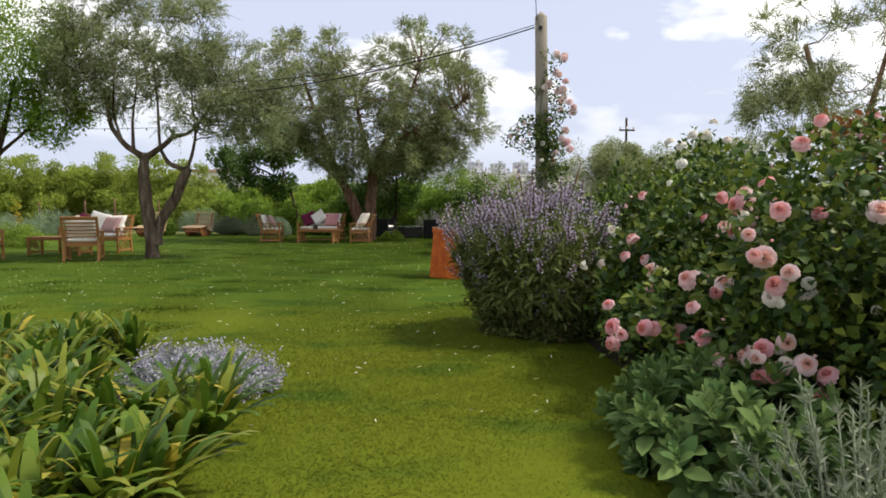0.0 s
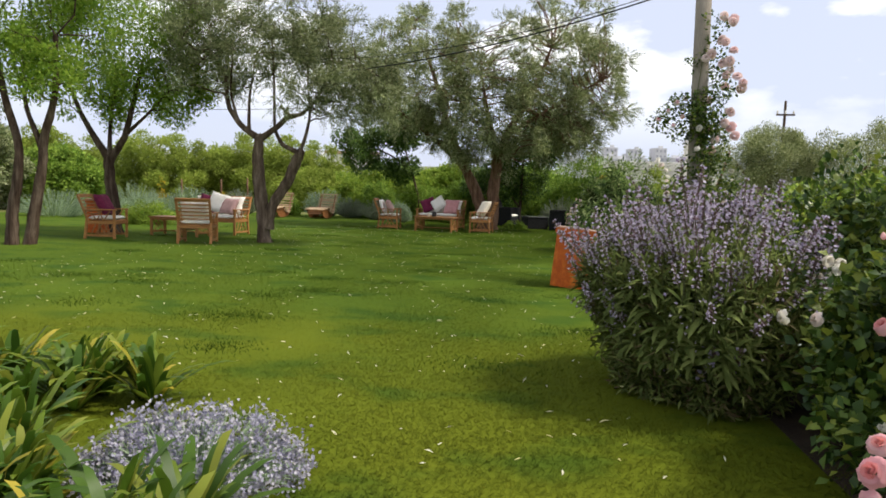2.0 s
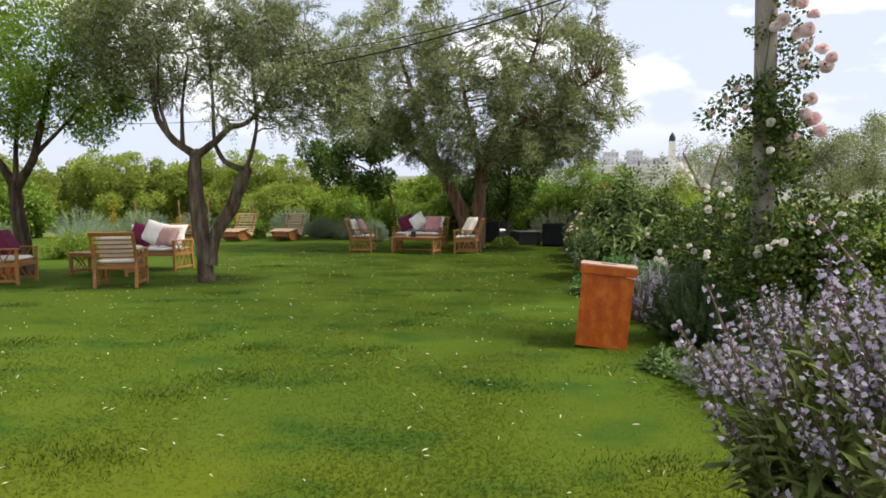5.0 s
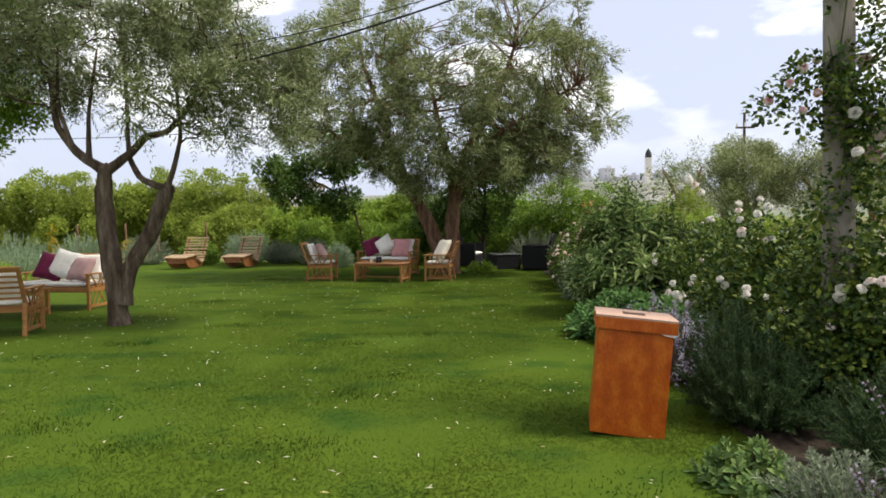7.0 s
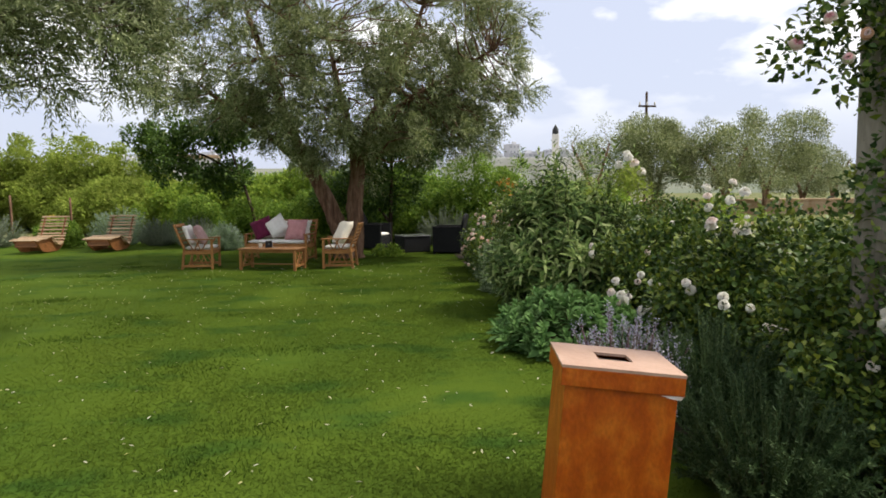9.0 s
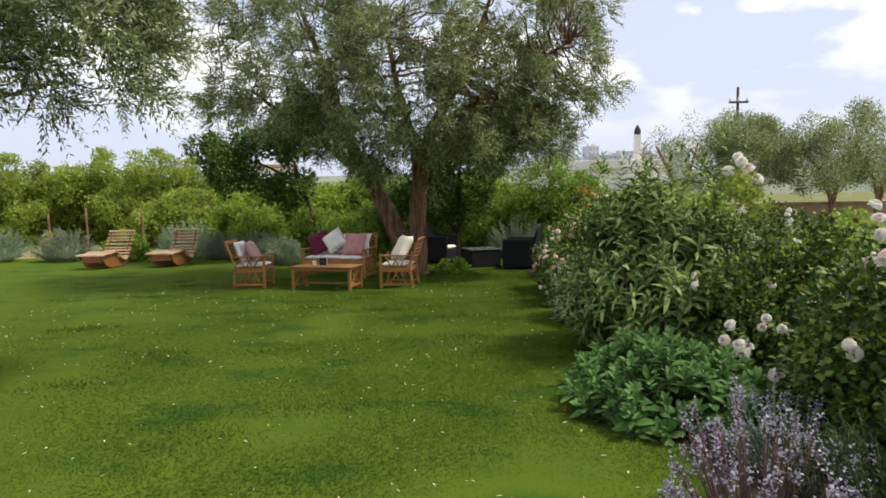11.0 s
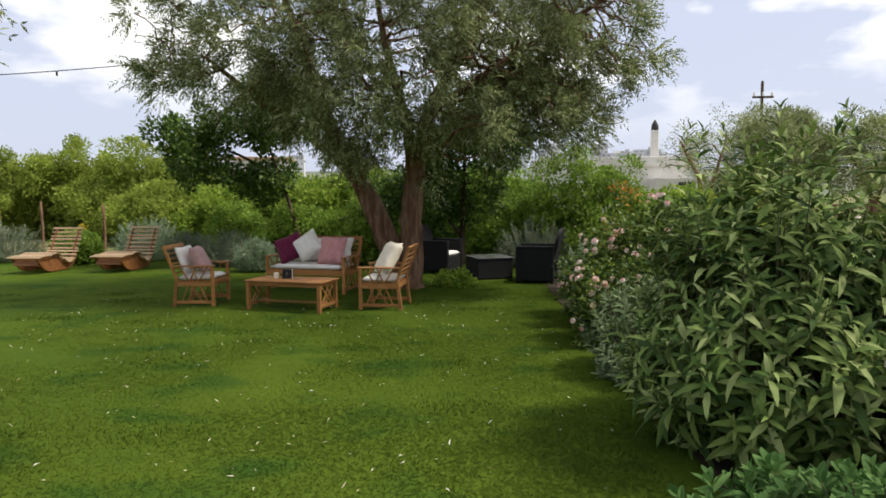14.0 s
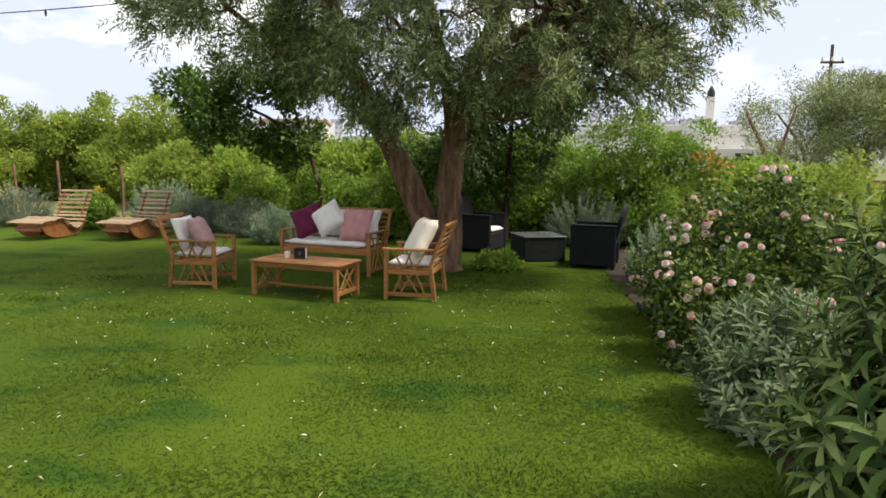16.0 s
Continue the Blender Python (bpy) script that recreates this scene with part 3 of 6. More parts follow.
armchair = thing("garden_armchair", "oiled wooden garden armchair with slatted back", "chair", "wooden armchairs")
seat_frame_parts(armchair, 0.66)
ARM_R, ARM_L, ARM_N, ARM_E = pose(-1.02, 19.95, 0, 0, 0, 264), pose(-3.80, 20.25, 0, 0, 0, 91), pose(-6.22, 13.36, 0, 0, 0, 195), pose(-8.30, 13.55, 0, 0, 0, 102)
armchair.matrix_world = ARM_R
for m in (ARM_L, ARM_N, ARM_E):
    copy_thing(armchair, m)
for m, mat in ((ARM_R, M_WHITE), (ARM_L, M_WHITE), (ARM_N, M_WHITE), (ARM_E, M_WHITE)):
    cushion("seat_cushion", pad(0.56, 0.54, 0.075, 0.2, 0.004, 5), mat, at(m, 0, -0.02, 0.383), "off-white seat cushion on a wooden garden armchair")
for m in (ARM_L, ARM_N):
    cushion("back_cushion", pad(0.54, 0.42, 0.09, 0.22, 0.006, 6), M_WHITE, at(m, 0, 0.20, 0.66, 71, 0, 0) @ pose(0, 0, -0.045), "off-white back cushion on a wooden garden armchair")
pillow(at(ARM_R, -0.02, 0.12, 0.66, 60, 0, 34), M_CREAM, "cream pillow leaning in a wooden armchair", 0.50, 7)
pillow(at(ARM_L, -0.06, 0.06, 0.63, 62, 0, 8), M_MAUVE, "dusty pink pillow leaning in a wooden armchair", 0.42, 8)
pillow(at(ARM_E, 0.0, 0.10, 0.65, 62, 0, -5), M_PLUM, "plum pillow leaning in a wooden armchair", 0.46, 9)

bench = thing("garden_sofa", "two-seat oiled wooden garden sofa with lattice sides", "sofa", "wooden sofas")
seat_frame_parts(bench, 1.42, 0.66)
SOFA_R, SOFA_L = pose(-2.42, 21.5, 0, 0, 0, -14), pose(-7.05, 15.75, 0, 0, 0, -6)
bench.matrix_world = SOFA_R
copy_thing(bench, SOFA_L)
for m in (SOFA_R, SOFA_L):
    cushion("seat_cushion", pad(1.30, 0.58, 0.085, 0.16, 0.004, 11, 14), M_WHITE, at(m, 0, -0.03, 0.383), "long off-white seat cushion on a wooden sofa")
    cushion("back_cushion", pad(1.28, 0.42, 0.10, 0.18, 0.005, 12, 14), M_WHITE, at(m, 0, 0.19, 0.68, 71, 0, 0) @ pose(0, 0, -0.05), "off-white back cushion on a wooden sofa")
pillow(at(SOFA_R, -0.40, 0.0, 0.68, 66, 0, 14) @ pose(0, 0, 0, 0, 0, 24), M_PLUM, "plum pillow leaning on a wooden sofa", 0.46, 13)
pillow(at(SOFA_R, -0.04, -0.03, 0.73, 66, 0, 0) @ pose(0, 0, 0, 0, 0, 38), M_WHITE, "white pillow set on its corner on a wooden sofa", 0.44, 14)
pillow(at(SOFA_R, 0.40, -0.02, 0.65, 66, 0, -4), M_PINK, "pink pillow leaning on a wooden sofa", 0.48, 15)
pillow(at(SOFA_L, -0.15, -0.04, 0.66, 64, 14, 10), M_PLUM, "plum pillow leaning on a wooden sofa", 0.46, 16)
pillow(at(SOFA_L, 0.12, -0.02, 0.70, 66, 14, 0), M_WHITE, "white pillow set on its corner on a wooden sofa", 0.48, 17)
pillow(at(SOFA_L, 0.45, -0.06, 0.62, 60, 4, -8), M_MAUVE, "mauve pillow leaning on a wooden sofa", 0.42, 18)

coffee = thing("coffee_table", "low oiled wooden coffee table with slatted top", "table", "wooden coffee tables")
TW, TD, TH = 1.20, 0.58, 0.42
for k in range(7):
    part("top_slat", plank((TW, 0.074, 0.02), (0, -TD / 2 + 0.044 + k * 0.0817, TH - 0.01)), M_TEAK, coffee)
for sx in (-1, 1):
    for sy in (-1, 1):
        part("leg", bar((sx * (TW / 2 - 0.05), sy * (TD / 2 - 0.05), 0), (sx * (TW / 2 - 0.05), sy * (TD / 2 - 0.05), TH - 0.02), 0.05, 0.05), M_TEAK, coffee)
    part("end_rail", plank((0.022, TD - 0.12, 0.05), (sx * (TW / 2 - 0.05), 0, TH - 0.05)), M_TEAK, coffee)
    part("stretcher", plank((0.022, TD - 0.12, 0.045), (sx * (TW / 2 - 0.05), 0, 0.08)), M_TEAK, coffee)
    lattice(coffee, sx * (TW / 2 - 0.05), -TD / 2 + 0.08, TD / 2 - 0.08, 0.10, TH - 0.07)
for sy in (-1, 1):
    part("apron", plank((TW - 0.12, 0.022, 0.05), (0, sy * (TD / 2 - 0.05), TH - 0.05)), M_TEAK, coffee)
part("long_stretcher", plank((TW - 0.1, 0.05, 0.022), (0, 0, 0.10)), M_TEAK, coffee)
TAB_R = pose(-2.32, 19.80, 0, 0, 0, -15)
coffee.matrix_world = TAB_R
copy_thing(coffee, pose(-7.42, 14.85, 0, 0, 0, -4))

holder = thing("card_holder", "black card box with a white side on the coffee table", "box", m=at(TAB_R, -0.10, 0.05, TH, 0, 0, 24))
part("body", plank((0.13, 0.09, 0.13), (0, 0, 0.065), bevel=0.003), M_BLACK, holder)
part("white_side", plank((0.004, 0.086, 0.126), (0.069, 0, 0.065), bevel=0), M_WHITE, holder, "white paper side")
part("emblem", plank((0.03, 0.003, 0.04), (0, -0.0475, 0.07), bevel=0), M_GLASS_TOP, holder, "small grey emblem")
jar_bm = bmesh.new()
bmesh.ops.create_cone(jar_bm, cap_ends=True, segments=16, radius1=0.035, radius2=0.038, depth=0.08, matrix=pose(0, 0, 0.04))
bmesh.ops.bevel(jar_bm, geom=[e for e in jar_bm.edges if abs(e.verts[0].co.z - e.verts[1].co.z) < 0.001], offset=0.006, segments=2, affect="EDGES")
candle = cushion("candle_jar", jar_bm, M_CREAM, at(TAB_R, -0.26, 0.02, TH), "small cream candle jar on the coffee table", "candle")
tray_bm = plank((0.10, 0.07, 0.012), (0, 0, 0.006))
cushion("small_tray", tray_bm, M_SLAT, at(TAB_R, 0.06, -0.06, TH, 0, 0, 12), "small wooden tray on the coffee table", "tray")


def wave(s):
    """The lounger's side line: foot at s = 0, head at s = 1; distance along and height."""
    pts = ((0.0, 0.34), (0.16, 0.37), (0.36, 0.37), (0.52, 0.41), (0.66, 0.37), (0.80, 0.23), (0.93, 0.17), (1.06, 0.22), (1.20, 0.42), (1.34, 0.68), (1.46, 0.92))
    k = min(int(s * 10), 9)
    f = s * 10 - k
    f = f * f * (3 - 2 * f) * 0.35 + f * 0.65
    return pts[k][0] * (1 - f) + pts[k + 1][0] * f, pts[k][1] * (1 - f) + pts[k + 1][1] * f


lounger = thing("sun_lounger", "wave-shaped slatted wooden rocking lounger on the lawn", "lounger", "wooden loungers")
for k in range(30):
    s = (k + 0.5) / 30
    (ya, za), (yb, zb) = wave(max(0, s - 0.01)), wave(min(1, s + 0.01))
    y, z = wave(s)
    part("slat", plank((0.74, 0.042, 0.020), (0, y, z), (math.degrees(math.atan2(zb - za, yb - ya)), 0, 0), 0.003), M_SLAT, lounger)
for sx in (-1, 1):
    bm = bmesh.new()
    top = [wave(s) for s in np.linspace(0.02, 0.84, 18)]
    under = [(0.06 + 1.22 * q, 0.02 + 0.30 * (2 * q - 1) ** 4) for q in np.linspace(0, 1, 18)]
    cols = []
    for (ya, za), (yb, zb) in zip(top, under):
        za -= 0.012
        cols.append([bm.verts.new((sx * 0.27 + dx, yy, zz)) for dx in (-0.02, 0.02) for yy, zz in ((ya, za), (yb, min(zb, za - 0.05)))])
    for p, q in zip(cols, cols[1:]):
        for a, b in ((0, 1), (1, 3), (3, 2), (2, 0)):
            bm.faces.new((p[a], p[b], q[b], q[a]))
    bm.faces.new((cols[0][0], cols[0][2], cols[0][3], cols[0][1]))
    bm.faces.new((cols[-1][1], cols[-1][3], cols[-1][2], cols[-1][0]))
    bmesh.ops.recalc_face_normals(bm, faces=bm.faces)
    part("side_board", bm, M_DARKWOOD, lounger, "red-brown curved side board")
    part("back_board", bar((sx * 0.27, 1.12, 0.24), (sx * 0.27, 1.44, 0.86), 0.035, 0.05), M_DARKWOOD, lounger)
part("foot_board", plank((0.54, 0.03, 0.16), (0, 0.10, 0.25), (-25, 0, 0)), M_DARKWOOD, lounger)
part("cross_bar", plank((0.54, 0.05, 0.05), (0, 0.66, 0.06)), M_DARKWOOD, lounger)
lounger.matrix_world = pose(-9.02, 23.75, 0, 0, 0, -4)
copy_thing(lounger, pose(-7.38, 23.95, 0, 0, 0, -5))


# ---- black wicker set ----
def panel_round(w, h, t, r):
    """An upright panel with rounded upper corners, its base at z = 0."""
    bm = bmesh.new()
    ring = [(-w / 2, 0), (w / 2, 0)]
    for cx, a0 in ((w / 2 - r, 0), (-w / 2 + r, 90)):
        ring += [(cx + r * math.cos(radians(a0 + q)), h - r + r * math.sin(radians(a0 + q))) for q in range(0, 91, 18)]
    face = bm.faces.new([bm.verts.new((x, 0, z)) for x, z in ring])
    got = bmesh.ops.extrude_face_region(bm, geom=[face])
    bmesh.ops.translate(bm, verts=[v for v in got["geom"] if isinstance(v, bmesh.types.BMVert)], vec=(0, t, 0))
    bmesh.ops.recalc_face_normals(bm, faces=bm.faces)
    return bm


wicker = thing("wicker_armchair", "black wicker armchair with closed sides", "chair", "black wicker armchairs")
part("base", plank((0.58, 0.60, 0.30), (0, -0.02, 0.19), bevel=0.015), M_WICKER, wicker)
for sx in (-1, 1):
    part("side_panel", plank((0.075, 0.68, 0.60), (sx * 0.325, 0, 0.34), bevel=0.02), M_WICKER, wicker)
    part("arm_cap", plank((0.10, 0.70, 0.025), (sx * 0.325, 0, 0.652), bevel=0.01), M_WICKER, wicker)
    for sy in (-1, 1):
        part("foot", plank((0.06, 0.06, 0.045), (sx * 0.325, sy * 0.30, 0.0225), bevel=0.006), M_WICKER, wicker)
back = part("backrest", panel_round(0.68, 0.62, 0.06, 0.22), M_WICKER, wicker)
back.matrix_local = pose(0, 0.26, 0.36, -14, 0, 0)
WIC_L, WIC_R = pose(-0.40, 24.05, 0, 0, 0, 66), pose(1.42, 22.55, 0, 0, 0, -104)
wicker.matrix_world = WIC_L
copy_thing(wicker, WIC_R)
for m in (WIC_L, WIC_R):
    cushion("seat_cushion", pad(0.54, 0.56, 0.09, 0.2, 0.004, 21), M_WHITE, at(m, 0, -0.05, 0.342), "off-white seat cushion on a black wicker armchair")
wtable = thing("wicker_table", "low square black wicker table with a grey top", "table", m=pose(0.56, 23.1, 0, 0, 0, 18))
part("body", plank((0.70, 0.70, 0.38), (0, 0, 0.20), bevel=0.015), M_WICKER, wtable)
part("table_top", plank((0.73, 0.73, 0.02), (0, 0, 0.402), bevel=0.006), M_GLASS_TOP, wtable, "smooth grey table top")


# ---- orange box ----
bin_box = thing("wooden_bin", "tall orange-stained wooden bin with a square hole in its lid", "bin", m=pose(0.78, 9.754, -0.012, -2, 5, -9))
for x, y, w, d in ((0, -0.20, 0.46, 0.018), (0, 0.20, 0.46, 0.018), (-0.221, 0, 0.018, 0.38), (0.221, 0, 0.018, 0.38)):
    part("side_panel", plank((w, d, 0.69), (x, y, 0.355), bevel=0.002), M_ORANGE, bin_box)
part("bottom_panel", plank((0.42, 0.38, 0.015), (0, 0, 0.03), bevel=0), M_ORANGE, bin_box)
lid = part("lid", plank((0.50, 0.012, 0.075), (0, -0.226, 0.722), bevel=0.002), M_ORANGE, bin_box)
part("lid_edge", plank((0.50, 0.012, 0.075), (0, 0.226, 0.722), bevel=0.002), M_ORANGE, lid)
for sx in (-1, 1):
    part("lid_edge", plank((0.012, 0.44, 0.075), (sx * 0.244, 0, 0.722), bevel=0.002), M_ORANGE, lid)
for x, y, w, d in ((0, -0.147, 0.504, 0.17), (0, 0.157, 0.504, 0.15), (-0.163, 0.01, 0.178, 0.144), (0.163, 0.01, 0.178, 0.144)):
    part("lid_board", plank((w, d, 0.012), (x, y, 0.766), bevel=0.0), M_LIDTOP, lid, "pale top board")
# A black plate below the opening paints the shade inside the bin.
part("hole_frame", plank((0.150, 0.146, 0.004), (0, 0.01, 0.745), bevel=0), M_BLACK, lid, "black plate standing for the shade inside the square hole")
for x, y, rz in ((0.20, -0.238, 8), (-0.236, -0.02, 84)):
    bm = bmesh.new()
    vs = [bm.verts.new(q) for q in ((-0.05, 0, 0), (0.05, 0, 0.0), (0.035, -0.004, -0.016), (-0.01, -0.006, -0.01))]
    bm.faces.new(vs)
    bmesh.ops.solidify(bm, geom=bm.faces[:], thickness=0.0015)
    liner = part("bag_edge", bm, M_WHITE, bin_box, "white bag edge under the lid")
    liner.matrix_local = pose(x, y, 0.685, 0, 0, rz)


copy_thing(bin_box, pose(-9.27, 14.78, -0.01, 0, 0, 14))


# ---- pole, cables ----
rng = np.random.default_rng(5)
pole = thing("utility_pole", "weathered grey wooden pole with roses climbing it", "pole", m=pose(2.33, 10.1, 0))
part("post", solid("post", *tube([(0, 0, -0.1), (0.01, 0, 1.2), (0.0, 0.01, 2.5), (-0.03, 0, 4.05)], [0.105, 0.102, 0.10, 0.095], 14, 0.03, rng)), M_GREYPOLE, pole)
part("bracket", plank((0.05, 0.26, 0.05), (-0.06, 0, 3.86)), M_CABLE, pole)
part("insulator", solid("insulator", *tube([(-0.10, 0, 3.84), (-0.10, 0, 3.90), (-0.10, 0, 3.96)], [0.03, 0.035, 0.02], 8)), M_PLASTER, pole)


def hung(name, a, b, sag, r, label, bulbs=0):
    t = np.linspace(0, 1, 26)[:, None]
    pts = np.array(a) + (np.array(b) - np.array(a)) * t
    pts[:, 2] -= (4 * sag * t * (1 - t))[:, 0]
    th = thing(name, label, "cable")
    part("wire", solid("wire", *tube(pts, np.full(26, r), 5)), M_CABLE, th)
    for k in range(bulbs):
        p = pts[3 + k * (22 // max(bulbs, 1))]
        part("lamp_socket", solid("lamp_socket", *tube([p, p - [0, 0, 0.03], p - [0, 0, 0.075]], [0.012, 0.018, 0.014], 7)), M_CABLE, th)
    return th


hung("cable", (2.23, 10.1, 3.90), (-4.3, 14.2, 3.45), 0.22, 0.011, "black cable slung from the pole to a tree")
hung("cable", (2.23, 10.1, 3.94), (-4.5, 14.4, 3.8), 0.30, 0.006, "thin black cable slung from the pole to a tree")
hung("cable", (2.23, 10.1, 4.0), (-1.6, -6.0, 4.9), 0.15, 0.006, "thin black cable running back over the lawn")
hung("string_light", (-19.4, 22.2, 4.1), (-2.6, 21.3, 3.95), 0.42, 0.008, "black string light with small sockets slung to the big olive", 11)


# ---- trees ----
def shoots(rng, centres, radius, n, per, length, width, heart, droop=0.35, reach=0.30):
    """Leafy shoots that grow outwards from the clumps, leaves in pairs along each."""
    k = rng.integers(0, len(centres), n)
    away = unit(centres[k] - heart)
    d = unit(sphere_dirs(rng, n) + 0.55 * away + np.array([0, 0, 0.15]))
    p0 = centres[k] + d * (radius * rng.random(n) ** 0.7)[:, None]
    way = unit(d + 0.4 * away + sphere_dirs(rng, n) * 0.5)
    long = reach * rng.uniform(0.6, 1.25, n)
    m = n * per
    i = np.repeat(np.arange(n), per)
    f = np.tile((np.arange(per) // 2 + 0.5) / (per / 2), n)
    w = way[i] - np.array([0, 0, 1]) * (droop * f)[:, None]
    p = p0[i] + way[i] * (long[i] * f)[:, None] - np.array([0, 0, 1]) * (droop * 0.5 * long[i] * f * f)[:, None]
    side = unit(np.cross(way[i], sphere_dirs(rng, n)[i])) * np.tile(np.where(np.arange(per) % 2, 1.0, -1.0), n)[:, None]
    axis = unit(w * 0.75 + side * 0.8 + sphere_dirs(rng, m) * 0.3)
    size = rng.uniform(0.75, 1.2, m) * (1.05 - 0.4 * f)
    return leaves(p, axis, unit(sphere_dirs(rng, m) + np.array([0, 0, 0.7])), length * size, width * size, "thin", 0.1)


def blob(rng, centre, radii, count, inner=0.35):
    """Clump centres through a rounded crown, more of them near its surface."""
    d = sphere_dirs(rng, count)
    r = inner + (1 - inner) * rng.random((count, 1)) ** 0.6
    return np.asarray(centre) + d * r * np.asarray(radii)


def wood(rng, stems, clumps, twig=0.018, sides=8, reach=99.0):
    """Trunk and limbs as tapered tubes, with a branch to each clump of leaves from the nearest limb."""
    bits, nodes = [], []
    for pts, r0, r1 in stems:
        pts = np.asarray(pts, float)
        t = np.linspace(0, 1, len(pts))
        fine = np.linspace(0, 1, len(pts) * 4)
        line = np.stack([np.interp(fine, t, pts[:, k]) for k in range(3)], 1)
        line[1:-1] = (line[:-2] + line[1:-1] * 2 + line[2:]) / 4
        line[1:-1] += rng.normal(size=line[1:-1].shape) * r1 * 0.07
        rad = np.interp(fine, [0, 0.1, 1], [r0 * 1.25, r0, r1])
        bits.append(tube(line, rad, sides, 0.15 if r0 > 0.09 else 0.08, rng))
        nodes += [(q, w) for q, w in zip(line[len(line) // 3 :], rad[len(line) // 3 :])]
    spots = np.array([q for q, _ in nodes])
    for c in clumps:
        gap = np.linalg.norm((spots - c) * [1, 1, 0.8], axis=1) + np.maximum(0, spots[:, 2] - c[2]) * 0.7
        k = int(gap.argmin())
        if gap[k] < 0.08 or gap[k] > reach:
            continue
        line = bent(rng, spots[k], c, 6, 0.35)
        bits.append(tube(line, np.linspace(min(nodes[k][1] * 0.6, twig), twig * 0.3, 6), 5))
        if len(spots) < 260:
            spots = np.concatenate([spots, line[2:5]])
            nodes += [(q, twig * 0.7) for q in line[2:5]]
    return joined(bits)


def tree(name, label, category, stems, clumps, rng, bark, mat, n, size, radius, style="thin", up=0.2, heart=None, twig=0.018, group="", base=(0, 0, 0), reach=99.0, out=0.4, sides=8, per=0):
    t = thing(name, label, category, group, m=pose(*base))
    off = np.asarray(base, float)
    v, f = wood(rng, stems, clumps, twig, sides=sides, reach=reach)
    me = solid("trunk", v - off, f)
    me.polygons.foreach_set("use_smooth", np.ones(len(f), bool))
    part("trunk", me, bark, t)
    if per:
        v, f = shoots(rng, clumps, radius, n // per, per, size[0], size[1], heart)
    else:
        v, f = spray(rng, clumps, radius, n, size[0], size[1], style, up, 0.12, heart, out, 0.5)
    part("crown", solid("crown", v - off, f), mat, t)
    return t


rng = np.random.default_rng(11)
# The big old olive: two stems that part at the ground.
clumps = np.concatenate([
    blob(rng, (-2.9, 21.4, 4.9), (2.3, 2.0, 1.9), 150), blob(rng, (0.9, 21.6, 5.1), (2.2, 2.0, 2.1), 160),
    blob(rng, (-1.0, 21.3, 4.0), (2.6, 1.9, 1.2), 70), blob(rng, (-0.9, 20.5, 3.0), (2.2, 0.9, 0.7), 26),
    blob(rng, (2.0, 21.3, 3.7), (1.2, 1.2, 0.9), 28), blob(rng, (-1.7, 20.9, 2.75), (1.2, 0.8, 0.6), 16), blob(rng, (-3.6, 21.2, 3.5), (1.4, 1.2, 0.7), 20),
    blob(rng, (-1.1, 21.0, 2.25), (1.5, 0.7, 0.65), 14), blob(rng, (0.75, 21.1, 2.75), (1.3, 0.9, 0.8), 26), blob(rng, (1.7, 21.3, 2.9), (0.8, 0.8, 0.6), 14)])
stems = [
    ([(-1.05, 21.9, -0.1), (-1.12, 21.9, 0.5), (-1.38, 21.9, 1.2), (-1.75, 21.8, 2.0)], 0.22, 0.13),
    ([(-1.72, 21.8, 1.9), (-2.2, 21.7, 2.9), (-2.5, 21.5, 4.0), (-3.0, 21.4, 5.4)], 0.13, 0.035),
    ([(-0.82, 21.85, -0.1), (-0.80, 21.85, 0.5), (-0.82, 21.85, 1.3), (-0.70, 21.8, 2.2)], 0.21, 0.14),
    ([(-0.70, 21.8, 2.1), (-0.45, 21.7, 3.0), (0.3, 21.6, 4.2), (0.8, 21.6, 5.6)], 0.13, 0.035),
    ([(-0.75, 21.8, 2.0), (-0.85, 21.6, 2.8), (-1.1, 21.4, 3.8), (-1.3, 21.2, 5.0)], 0.10, 0.03),
    ([(-0.4, 21.7, 3.0), (0.6, 21.5, 3.6), (1.6, 21.4, 4.2), (2.3, 21.4, 4.6)], 0.07, 0.025),
    ([(-1.75, 21.8, 1.9), (-2.6, 21.5, 2.7), (-3.4, 21.3, 3.3), (-4.0, 21.2, 3.8)], 0.07, 0.025)]
tree("olive_tree", "large old olive tree with a twin trunk and silvery crown", "tree", stems, clumps, rng, M_BARK, L_OLIVE, 150000, (0.105, 0.026), 0.24, heart=np.array([-1.0, 21.6, 4.2]), twig=0.034, base=(-0.95, 21.9, 0), sides=24, per=12)

